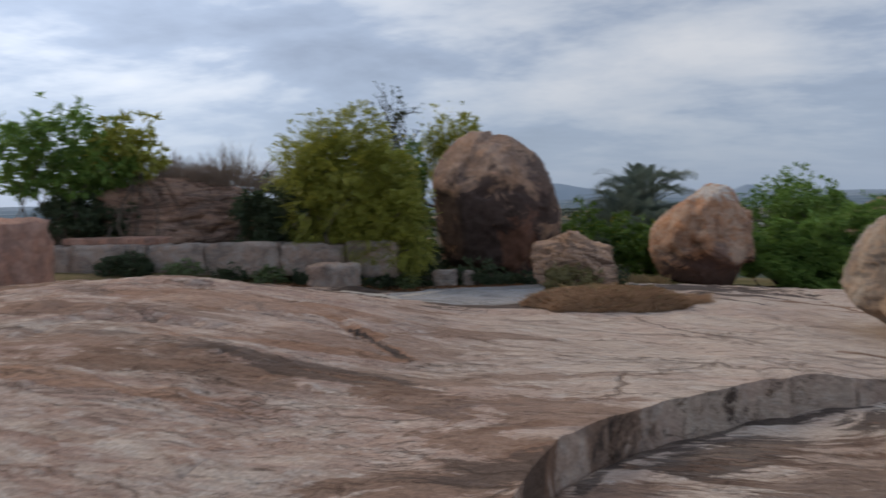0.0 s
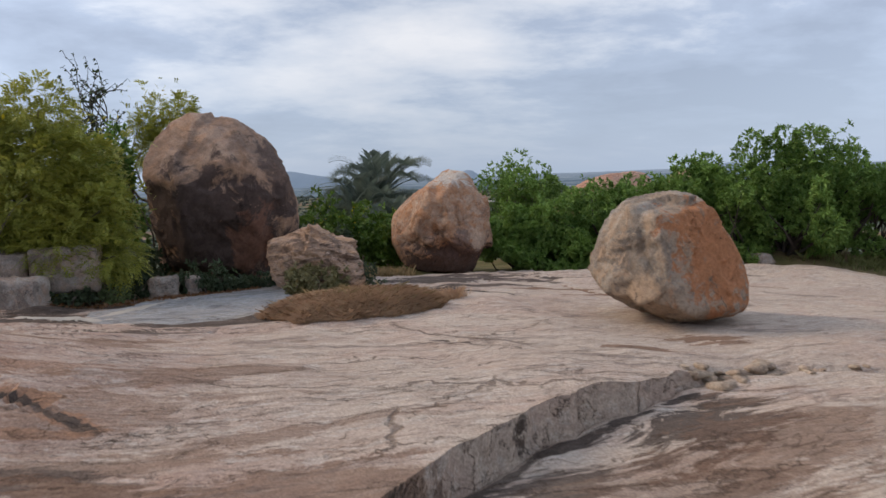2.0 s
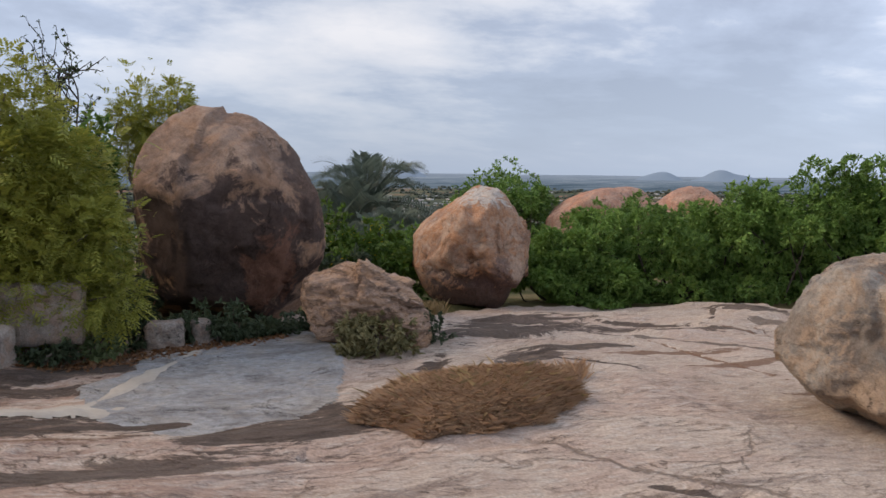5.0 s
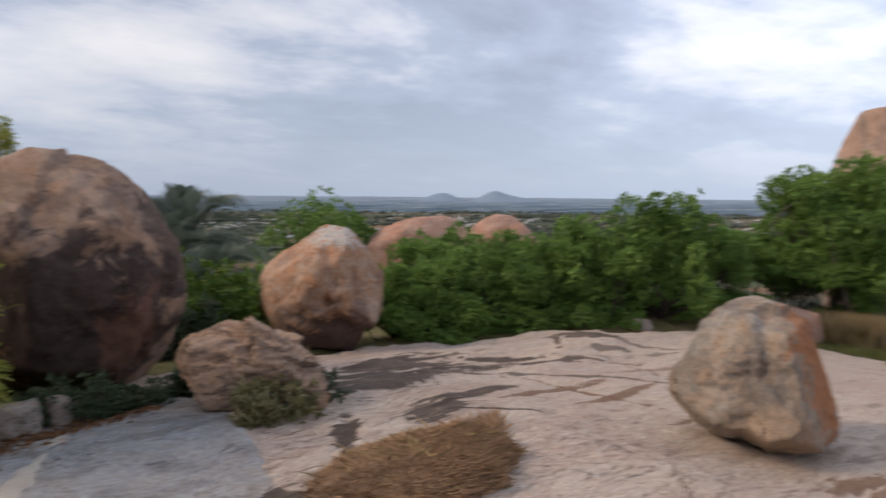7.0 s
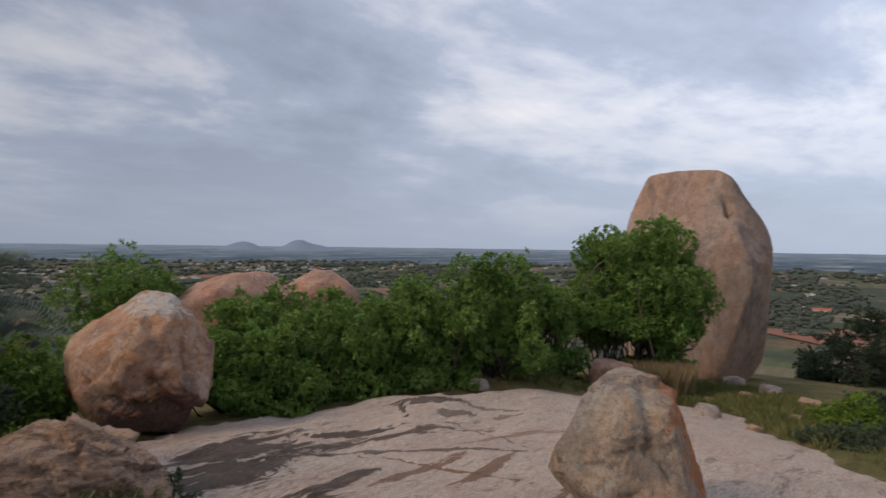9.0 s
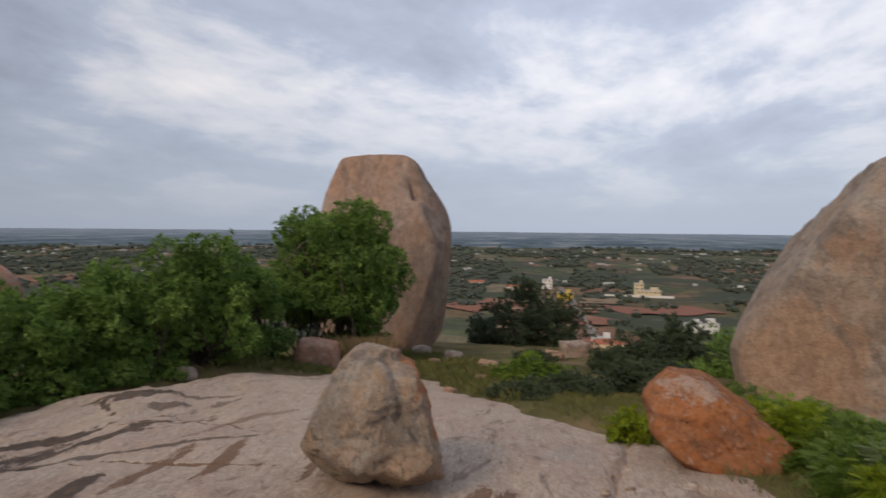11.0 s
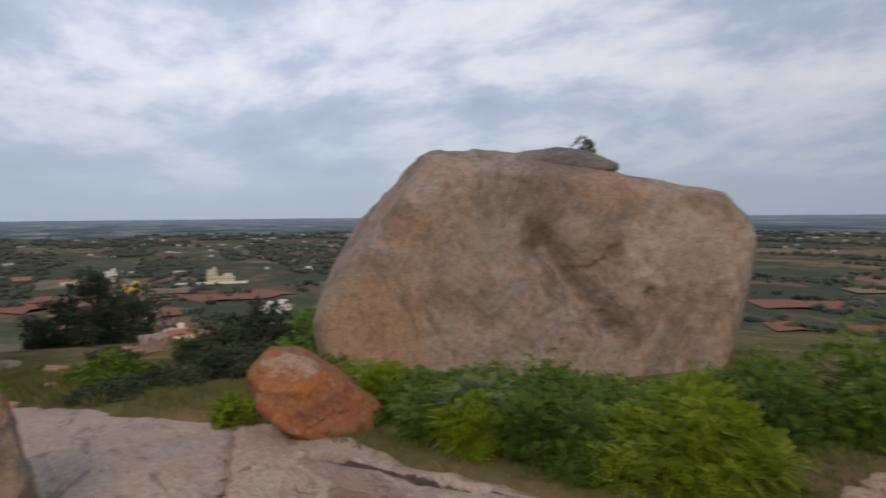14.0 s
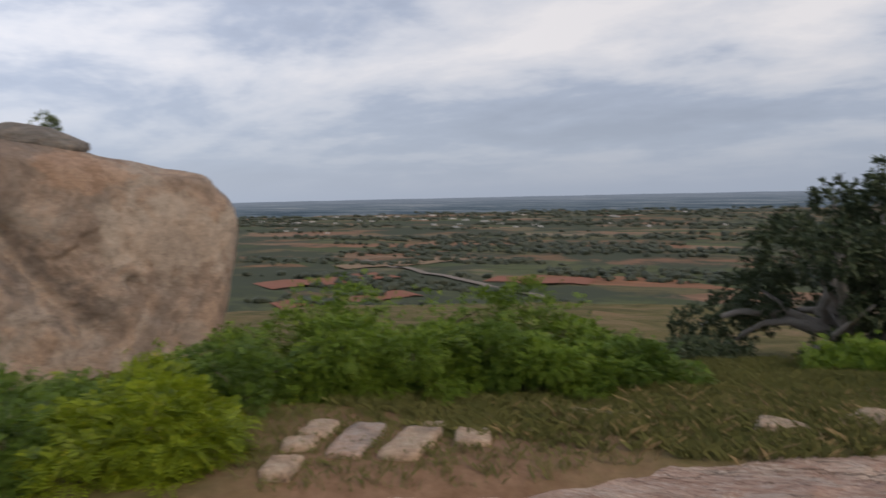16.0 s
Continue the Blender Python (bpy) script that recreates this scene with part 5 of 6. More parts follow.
# thicket below the south rim
THICKET = "thicket below the south rim"
for x, y, top, rad, mat, n, leaf, seed, label in [
        (9.4, 2.3, -0.75, (1.3, 1.1, 0.7), LEAF_BRIGHT, 4200, 0.17, 221, "bright feathery shrub beneath the giant boulder"),
        (7.4, 1.5, -0.75, (1.3, 1.1, 0.75), LEAF_FERN, 4200, 0.16, 222, "green feathery shrub in the thicket"),
        (6.0, 2.2, -0.15, (1.15, 0.9, 0.75), LEAF_FERN, 3200, 0.14, 223, "green feathery shrub at the slab's edge"),
        (4.75, 1.8, 0.2, (0.95, 0.8, 0.7), LEAF_GREY, 3800, 0.13, 224, "grey-green feathery shrub at the slab's edge"),
        (3.2, 1.35, 0.68, (1.2, 1.0, 0.95), LEAF_YELLOW, 7500, 0.14, 225, "bright yellow-green bush beside the stone path"),
        (6.2, -0.3, -0.45, (1.3, 1.1, 0.9), LEAF_FERN, 4600, 0.17, 226, "dark green bush in the thicket"),
        (4.7, -1.5, 0.5, (1.3, 1.1, 1.1), LEAF_BRIGHT, 8000, 0.13, 227, "tall bright green bush behind the path"),
        (3.3, -2.4, 1.15, (1.2, 1.1, 1.15), LEAF_BRIGHT, 8000, 0.13, 228, "tall bright green bush behind the path"),
        (8.6, -0.6, -1.1, (1.5, 1.3, 0.9), LEAF_BRIGHT, 4200, 0.2, 229, "green bush at the giant boulder's foot"),
        (2.0, -3.4, 0.9, (1.3, 1.2, 1.15), LEAF_BRIGHT, 8000, 0.13, 230, "tall bright green bush behind the path"),
        (0.75, -3.9, 0.9, (1.15, 1.0, 1.15), LEAF_BRIGHT, 6500, 0.14, 231, "green feathery bush at the grass edge"),
        (10.6, 0.6, -1.25, (1.3, 1.2, 0.8), LEAF_FERN, 3600, 0.18, 232, "green shrub at the giant boulder's foot"),
        (5.3, 2.55, 0.0, (0.6, 0.5, 0.42), LEAF_GREY, 1700, 0.11, 233, "small grey-green shrub by the slab"),
        (6.8, -2.6, -0.5, (1.5, 1.4, 1.0), LEAF_BRIGHT, 4200, 0.2, 234, "green bush behind the thicket")]:
    bush("bush", x, y, top, rad, mat, label, group=THICKET, count=n, leaf=leaf, feather=True, seed=seed, lumps=26, lump=0.32)
for x, y, rad, mat, seed in ((6.2, 2.95, (0.5, 0.45, 0.36), LEAF_FERN, 235), (5.45, 3.15, (0.55, 0.45, 0.38), LEAF_FERN, 236), (4.8, 2.95, (0.6, 0.45, 0.42), LEAF_YELLOW, 237), (4.0, 2.5, (0.7, 0.5, 0.5), LEAF_FERN, 238), (7.9, 3.7, (0.8, 0.6, 0.5), LEAF_FERN, 239), (5.4, 1.5, (1.0, 0.8, 0.7), LEAF_FERN, 240), (5.2, 2.7, (0.7, 0.5, 0.5), LEAF_GREY, 341), (4.4, 2.2, (0.7, 0.5, 0.55), LEAF_FERN, 342), (6.7, 2.6, (0.7, 0.5, 0.45), LEAF_FERN, 343), (7.2, 3.35, (0.7, 0.5, 0.5), LEAF_YELLOW, 344)):
    bush("bush", x, y, land(x, y) + rad[2] * 1.3, rad, mat, "feathery green shrub hugging the slab's rim", group=THICKET, count=2000, leaf=0.13, feather=True, seed=seed, lumps=16)
for x, y, up_, mat, seed in ((3.3, -0.35, 0.75, LEAF_FERN, 321), (2.55, -1.15, 0.95, LEAF_BRIGHT, 322), (1.75, -1.75, 0.95, LEAF_BRIGHT, 323), (0.95, -2.2, 0.85, LEAF_FERN, 324), (0.1, -2.6, 0.75, LEAF_BRIGHT, 325), (-0.6, -3.2, 0.6, LEAF_FERN, 326)):
    bush("bush", x, y, land(x, y) + up_, (0.85, 0.75, up_ * 0.62), mat, "bright feathery green shrub behind the path", group=THICKET, count=4200, leaf=0.12, feather=True, seed=seed, lumps=22)
# west side, behind the low wall
bush("bush", -7.5, 14.2, 3.3, (1.65, 1.1, 1.0), LEAF_MID, "leafy dark green bush on the bank", count=7000, leaf=0.14, seed=241, lumps=30, lump=0.28, sprigs=40)
bush("bush", -6.0, 13.9, 3.05, (0.75, 0.5, 0.6), LEAF_OLIVE, "sparse yellowish sapling on the bank", count=900, leaf=0.16, seed=242, lumps=12, sprigs=20)
bush("bush", -1.75, 13.2, 2.85, (1.4, 1.0, 1.35), LEAF_OLIVE, "olive-green feathery bush hanging over the wall", count=10000, feather=True, leaf=0.16, seed=243, lumps=40, lump=0.3, sprigs=36, flowers=25)
bush("bush", -0.95, 12.85, 1.75, (1.0, 0.7, 0.9), LEAF_OLIVE, "olive-green feathery bush hanging over the wall", count=6000, feather=True, leaf=0.15, seed=244, lumps=26)
bush("bush", -2.9, 13.4, 1.95, (1.15, 0.6, 0.95), LEAF_DARK, "dark shrub behind the low wall", count=9000, leaf=0.11, seed=245, lumps=36, lump=0.24)
bush("bush", -6.9, 13.8, 1.75, (1.1, 0.5, 0.6), LEAF_DARK, "dark shrub behind the low wall", count=5000, leaf=0.10, seed=276, lumps=26)
bush("bush", -1.0, 15.5, 2.55, (0.75, 0.6, 1.25), LEAF_MID, "green bush beside the huge boulder", count=8000, leaf=0.1, seed=246, sprigs=5)
bush("tree", 0.05, 16.6, 3.5, (0.75, 0.6, 0.95), LEAF_OLIVE, "slender yellow-flowering tree behind the boulder", "tree", count=2200, feather=True, leaf=0.15, seed=247, trunk=True, lumps=16, flowers=45, sprigs=8)


def bare_tree(x, y, top, reach, seed):
    """A leafless tree whose limbs fork again and again, and twist."""
    rng = np.random.RandomState(seed)
    z0 = land(x, y) - 0.08
    e = thing("tree", x, y, z0, "nearly bare tree with dark twisted branches", "tree")
    h, twigs, tips = top - z0, [], []

    def grow(p, d, length, r, level):
        steps = [np.array(p)]
        for _ in range(4):
            d = d + rng.normal(size=3) * 0.28 + np.array((0, 0, 0.05))
            d = d / np.linalg.norm(d)
            steps.append(steps[-1] + d * length / 4)
        twigs.append(tube(steps, np.linspace(r, r * 0.62, 5), 6 if level < 2 else 4))
        if level == 5:
            tips.append(steps[-1])
            return
        for k in range(3 if level < 3 else 2):
            side_ = rng.normal(size=3) * (1.1 if level < 2 else 0.8)
            side_[2] = side_[2] * 0.5
            grow(steps[-1] if k else steps[3], d * 0.75 + side_, length * (rng.uniform(0.30, 0.42) if level == 0 else rng.uniform(0.72, 0.95)), r * 0.72, level + 1)

    grow((0, 0, 0), np.array((0.05, 0, 1.0)), h * 0.62, 0.06, 0)
    v, f = join(twigs)
    v[:, :2] *= (reach / np.percentile(np.abs(v[:, :2]), 98.5)) * smooth(0.2, 1.5, v[:, 2])[:, None] ** 0.3
    v[:, 2] *= h / np.percentile(v[:, 2], 97)
    part("trunk", mesh_from("trunk", v, f), BARK_DARK, e)
    ends = v[rng.choice(np.flatnonzero(v[:, 2] > h * 0.62), 900)]
    lv, lf = leaves(ends, rng.normal(size=ends.shape), 0.075, 0.022, rng)
    part("leaves", mesh_from("leaves", lv, lf, False), LEAF_DARK, e, "sparse small dark leaves")["kind"] = "stuff"


bare_tree(-1.45, 16.4, 3.7, 1.5, 248)


def tuft(x, y, z, reach, height, count, material, label, seed):
    """A wispy clump of dry stalks."""
    rng = np.random.RandomState(seed)
    a, r = rng.uniform(0, 2 * np.pi, count), rng.uniform(0, 1, count) ** 0.7 * reach
    gx, gy = np.cos(a) * r, np.sin(a) * r * 0.6
    h = height * rng.uniform(0.4, 1.2, count) * (1 - 0.5 * r / reach)
    base = np.stack([x + gx, y + gy, np.full(count, z)], -1)
    lean = np.stack([gx * 0.5 + rng.normal(size=count) * 0.12, gy * 0.5 + rng.normal(size=count) * 0.1, h], -1)
    w = np.stack([np.full(count, 0.006), np.zeros(count), np.zeros(count)], -1)
    v = np.stack([base - w, base + w, base + lean * 0.6 + w, base + lean, base + lean * 0.6 - w], 1).reshape(-1, 3)
    return tagged(part("dry_grass_tuft", mesh_from("dry_grass_tuft", v, np.arange(5 * count).reshape(-1, 5), False), material), label, "grass tuft")


for x, y, z, reach, height, seed in ((-4.35, 14.9, 1.75, 0.75, 1.0, 249), (-5.5, 14.7, 1.95, 0.6, 0.6, 250), (-4.9, 14.8, 1.85, 0.5, 0.5, 259), (-3.6, 14.8, 1.6, 0.5, 0.6, 260)):
    tuft(x, y, z, reach, height, 300, DRY_GREY, "wispy dry brown grass on top of the bank", seed)
bush("bush", 3.75, 17.4, 1.25, (1.2, 1.0, 1.1), LEAF_FERN, "olive shrub with yellow flowers behind the boulders", count=6500, leaf=0.13, seed=251, flowers=130)
bush("bush", 2.9, 16.6, 0.6, (0.9, 0.8, 0.7), LEAF_DARK, "dark shrub between the boulders", count=3600, leaf=0.12, seed=252)
bush("bush", 5.2, 18.0, 0.7, (1.1, 0.9, 0.9), LEAF_MID, "green shrub behind the orange boulder", count=4500, leaf=0.13, seed=253)
bush("bush", -5.6, 12.75, 0.55, (0.5, 0.22, 0.25), LEAF_DARK, "dark weeds growing along the wall's foot", count=2600, leaf=0.09, seed=254)
bush("bush", 2.1, 11.5, 0.34, (0.48, 0.26, 0.34), DRY_STRAW, "dry straw-green herb at the layered boulder's foot", count=2600, leaf=0.075, seed=255, lumps=20)
bush("bush", 2.75, 11.75, 0.12, (0.35, 0.28, 0.22), LEAF_DARK, "dark dry herb at the layered boulder's foot", count=900, leaf=0.06, seed=256)
bush("bush", 0.65, 12.95, 0.3, (0.35, 0.3, 0.25), LEAF_DARK, "low weed in front of the huge boulder", count=900, leaf=0.08, seed=257)
bush("plant", 13.85, -5.55, 4.55, (0.3, 0.28, 0.3), LEAF_GREY, "small bush rooted on the capping slab", "plant", count=600, leaf=0.085, seed=258, bottom=3.9, lumps=12)
for k, (x, y) in enumerate([(-4.6, 12.55), (-3.8, 12.5), (-3.0, 12.45), (-2.4, 12.4), (-0.8, 12.4), (-0.3, 12.8), (1.0, 13.9), (-1.2, 12.2)]):
    bush("weed", x, y, land(x, y) + 0.32, (0.36, 0.2, 0.2), LEAF_DARK if k % 2 else LEAF_GREY, "low dark weed at the foot of the wall", "weed", count=700, leaf=0.07, seed=600 + k, lumps=12, group="weeds along the wall", sprigs=5)
for x, y, up_, rx, seed in ((-0.55, 13.5, 0.5, 0.5, 331), (0.2, 13.25, 0.3, 0.5, 332), (1.2, 13.2, 0.22, 0.6, 333), (2.2, 13.5, 0.35, 0.6, 334), (-0.4, 14.3, 0.6, 0.6, 335)):
    bush("bush", x, y, land(x, y) + up_, (rx, 0.35, up_ * 0.6), LEAF_DARK, "low dark weeds at the huge boulder's foot", group="weeds at the boulder", count=2600, leaf=0.08, seed=seed, lumps=18, sprigs=5)
# big tree at the south edge
bush("tree", -3.5, -8.4, 3.1, (3.2, 2.4, 2.6), LEAF_DARK, "old tree with pale twisted limbs and dark leaves", "tree", count=24000, leaf=0.13, seed=264, trunk=True, bark=BARK_PALE, lumps=34, lump=0.2, sprigs=0, hollow=0.3, girth=2.6, fork_at=0.55)
bush("bush", -1.2, -6.6, -0.5, (0.9, 0.8, 0.6), LEAF_DARK, "dark reddish shrub under the old tree", count=2500, leaf=0.13, seed=262)
bush("bush", -3.6, -5.4, 0.15, (0.8, 0.7, 0.6), LEAF_BRIGHT, "green feathery shrub near the old tree", count=2600, leaf=0.15, feather=True, seed=263)


def palm(x, y, top, reach, seed):
    """A wild date palm: a stout trunk and arching fronds with stiff leaflets."""
    rng = np.random.RandomState(seed)
    z0 = land(x, y) - 0.1
    e = thing("palm", x, y, z0, "grey-green wild date palm behind the boulders", "palm", "date palms")
    h = top - z0
    p = np.array([(0.1 * math.sin(k * 0.5), 0, h * k / 8) for k in range(9)])
    part("trunk", mesh_from("trunk", *tube(p, [0.2 - 0.005 * k for k in range(9)], 10)), BARK, e)
    for k in range(46):
        a, el = rng.uniform(0, 2 * np.pi), rng.uniform(-0.1, 1.4)
        t = np.linspace(0, 1, 34)[:, None]
        d = np.array((math.cos(a) * math.cos(el), math.sin(a) * math.cos(el), math.sin(el)))
        L = reach * rng.uniform(0.8, 1.15)
        rib = np.array((0, 0, h)) + d * L * t - np.array((0, 0, 1.0)) * L * 0.5 * t ** 2.2
        pieces = [tube(rib, np.linspace(0.02, 0.005, 34), 4)]
        sidev = np.cross(d, (0, 0, 1.0))
        sidev /= np.linalg.norm(sidev) + 1e-9
        q = rib[4:]
        for s in (-1, 1):
            ll = 0.5 * np.sin(np.linspace(0.5, 2.7, len(q)))[:, None] * rng.uniform(0.8, 1.2, (len(q), 1))
            tip = q + (sidev * s * 0.75 + d * 0.55 + np.array((0, 0, rng.uniform(-0.1, 0.3)))) * ll
            w = d * 0.03
            m = q * 0.5 + tip * 0.5
            v = np.stack([q, m + w, tip, m - w], 1).reshape(-1, 3)
            pieces.append((v, np.arange(len(v)).reshape(-1, 4)))
        part("frond", mesh_from("frond", *join(pieces), False), PALM_LEAF, e)


palm(7.1, 25.6, 0.75, 3.2, 271)
palm(6.2, 25.0, -0.1, 2.9, 272)
palm(6.5, 22.9, -0.6, 2.5, 273)
tagged(part("grass_mound", boulder_mesh("grass_mound", [(np.array(n) / np.linalg.norm(n), q) for n, q in (((1, 0.2, 0.2), 1.05), ((-1, 0, 0.2), 0.95), ((0, 1, 0.3), 0.5), ((0, -1, 0.3), 0.5), ((0, 0, 1), 0.19), ((0, 0, -1), 0.2), ((0.6, -0.8, 0.1), 0.66))], 10, 0.05, 77, 5), plain("root_mat_brown", (0.20, 0.12, 0.078), (0.33, 0.21, 0.135), 9, 0.95, 0.6)),
       "low mound of soil and roots in a hollow of the slab", "mound").matrix_world = pose(2.06, 9.08, land(2.06, 9.08), 0, 0, 12)


def mound_grass(count, height, material, seed, label, width):
    """Short matted grass rooted all over the mound."""
    rng = np.random.RandomState(seed)
    a, r = rng.uniform(0, 2 * np.pi, count), rng.uniform(0, 1, count) ** 0.5
    edge = 0.97 + 0.09 * np.sin(3 * a + 1) + 0.05 * np.sin(7 * a) + 0.04 * np.sin(13 * a + 2)
    u, w = np.cos(a) * r * 1.08 * edge, np.sin(a) * r * 0.60 * edge
    c, s = math.cos(radians(12)), math.sin(radians(12))
    x, y = 2.06 + u * c - w * s, 9.08 + u * s + w * c
    v, f = blades(x, y, count, height, 0, material, rng, 1.6, width)
    v[:, 2] += np.repeat(0.215 * (1 - r ** 4), 5)
    return tagged(part("dry_grass", mesh_from("dry_grass", v, f, False), material), label, "grass", kind="stuff")


mound_grass(60000, 0.045, ROOTS, 281, "matted dry red-brown grass covering the mound", 0.0018)
mound_grass(5000, 0.055, DRY_BROWN, 292, "brown seed heads standing in the matted grass", 0.0014)
mound_grass(260, 0.09, DRY, 290, "pale dry stalks standing on the mound", 0.001)
grass("dry_grass", (3.2, 9.7), (0.5, 0.25), 10, 900, 0.13, ROOTS, "wispy dry grass tuft on the slab", 282, 0.7, 0.0015)
grass("hill_grass", (1.2, 0.3), (2.6, 1.3), 10, 5000, 0.09, GRASS, "short grass between the paving stones", 291, 0.7, 0.005, off_rock)
grass("dry_grass", (3.9, 15.0), (0.9, 0.4), 20, 1200, 0.22, DRY, "thin dry grass beside the orange boulder", 283, 0.5, 0.004)
grass("tall_grass", (20.5, 11.7), (2.2, 0.9), 20, 9000, 0.85, DRY, "tall straw-coloured grass under the round tree", 284, 0.3, 0.011)
grass("hill_grass", (17.5, 10.5), (7.5, 4.5), 10, 26000, 0.2, GRASS, "short olive grass along the slab's rim", 285, 0.6, 0.011, off_rock)
grass("hill_grass", (-1.5, -3.2), (5.5, 3.0), 10, 130000, 0.12, GRASS, "olive grass around the path", 286, 0.8, 0.0026, off_rock)
grass("dry_grass", (-2.9, -1.9), (3.6, 1.7), 15, 2500, 0.14, DRY, "windblown straw-coloured grass by the rock", 287, 0.9, 0.002, off_rock)
grass("hill_grass", (9, 3.0), (6, 3.5), 20, 16000, 0.13, GRASS, "olive grass under the thicket", 288, 0.6, 0.004, off_rock)
grass("dry_grass", (-5.2, 14.5), (2.6, 0.7), 15, 2600, 0.4, DRY, "dry grass on top of the bank", 289, 0.5, 0.006)
# ---------------------------------------------------------------- masonry, patch and path
def rough_block(name, size, seed, bevel=0.03, parent=None, material=None):
    """A hewn stone block, its base at the origin."""
    rng = np.random.RandomState(seed)
    bm = bmesh.new()
    bmesh.ops.create_cube(bm, size=1)
    bmesh.ops.scale(bm, vec=size, verts=bm.verts)
    bmesh.ops.subdivide_edges(bm, edges=bm.edges, cuts=7, use_grid_fill=True)
    v = np.array([p.co[:] for p in bm.verts])
    half = np.array(size) / 2
    q = np.clip(v, -(half - bevel), half - bevel)
    off = v - q
    n = np.linalg.norm(off, axis=1)[:, None]
    v = np.where(n > 1e-6, q + off / (n + 1e-9) * bevel, v)
    v += 0.035 * min(size) * np.stack([fbm(v * 3.5 / max(size) * 2 + s, 4, 0.55, seed + s) for s in (1, 2, 3)], -1) * 2
    v[:, 2] += size[2] / 2
    for p, c in zip(bm.verts, v):
        p.co = c
    for f in bm.faces:
        f.smooth = True
    return part(name, bm, material, parent)


def low_wall():
    e = thing("low_wall", -4.9, 13.05, land(-4.6, 12.9) - 0.1, "low wall of long hewn granite blocks", "wall", turn=-8)
    x = -3.2
    for k, w in enumerate((1.25, 1.5, 1.1, 1.4, 1.2, 0.9)):
        b = rough_block("block", (w - 0.02, 0.42, 0.60 + 0.03 * (k % 2)), 300 + k, 0.035, e, BLOCK_STONE)
        b.location = (x + w / 2, 0.0, 0)
        x += w
    for k, (u, w) in enumerate(((-1.7, 0.9), (-0.8, 1.1))):
        b = rough_block("coping_slab", (w, 0.5, 0.14), 310 + k, 0.03, e, BLOCK_PINK)
        b.location = (u, 0.12, 0.60)


low_wall()
for x, y, size, turn, mat, seed, label in [
        (-1.85, 12.05, (0.8, 0.5, 0.5), -18, BLOCK_STONE, 321, "pale hewn granite block in front of the bush"),
        (-6.15, 9.6, (1.5, 1.0, 1.12), 28, BLOCK_PINK, 322, "large pink hewn granite block"),
        (0.0, 12.85, (0.42, 0.3, 0.42), -8, BLOCK_STONE, 323, "small upright grey stone by the boulder"),
        (0.42, 13.0, (0.22, 0.25, 0.40), 5, BLOCK_STONE, 324, "small upright grey stone by the boulder"),
        (26.0, 4.6, (1.0, 0.7, 0.7), -75, BLOCK_STONE, 325, "pale block of stone on the slope")]:
    b = rough_block("stone_block", size, seed, 0.045, None, mat)
    b.matrix_world = pose(x, y, land(x, y) - 0.11, 0, 0, turn)
    tagged(b, label, "stone block")

CEMENT = granite("slate_grey_rock", (0.34, 0.34, 0.345), (0.27, 0.275, 0.29), (0.33, 0.305, 0.28), (0.14, 0.125, 0.12), 0.45, coarse=0.9, seed=13.0, drip=0.0)
LIME = plain("lime_white_cement", (0.33, 0.285, 0.24), (0.45, 0.40, 0.34), 3.0, 0.9, 0.3)


def draped(name, x0, x1, y0, y1, step, inside, lift, material):
    """A thin sheet that follows the rock wherever inside() is positive."""
    xs, ys = np.arange(x0, x1, step), np.arange(y0, y1, step)
    X, Y = np.meshgrid(xs, ys, indexing="ij")
    m = inside(X, Y)
    Z = rock_height(X, Y, Y - ledge_line(xs)[:, None]) + lift * smooth(-0.02, 0.06, m) - 0.02 * smooth(0.0, -0.06, m)
    keep = (m > -min(0.06, step * 0.9)).ravel()
    f = grid_faces(*X.shape)[:, ::-1]
    f = f[keep[f].all(1)]
    used = np.unique(f)
    remap = np.zeros(X.size, np.int64)
    remap[used] = np.arange(len(used))
    return part(name, mesh_from(name, np.stack([X, Y, Z], -1).reshape(-1, 3)[used], remap[f]), material)


tagged(draped("rock_patch", -1.8, 3.2, 8.4, 14.4, 0.04, patch_mask, 0.008, CEMENT), "smooth slate-grey patch of rock with scratched lines", "rock patch", kind="structure")


def lime_band(x, y):
    """A ragged whitish strip along the patch's western border, with a splash at its near end."""
    line = -0.95 + 0.50 * (y - 9.95)
    strip_ = 0.10 + 0.07 * fbm2(x, y, 2.2, 3, 0.5, 77) - np.abs(x - line)
    splash = 0.42 + 0.30 * fbm2(x, y, 2.4, 3, 0.5, 79) - np.hypot((x + 0.95) / 1.2, (y - 10.05) / 0.7)
    return np.maximum(np.where((y > 9.9) & (y < 12.4), strip_, -1), splash * 0.6) - 0.02


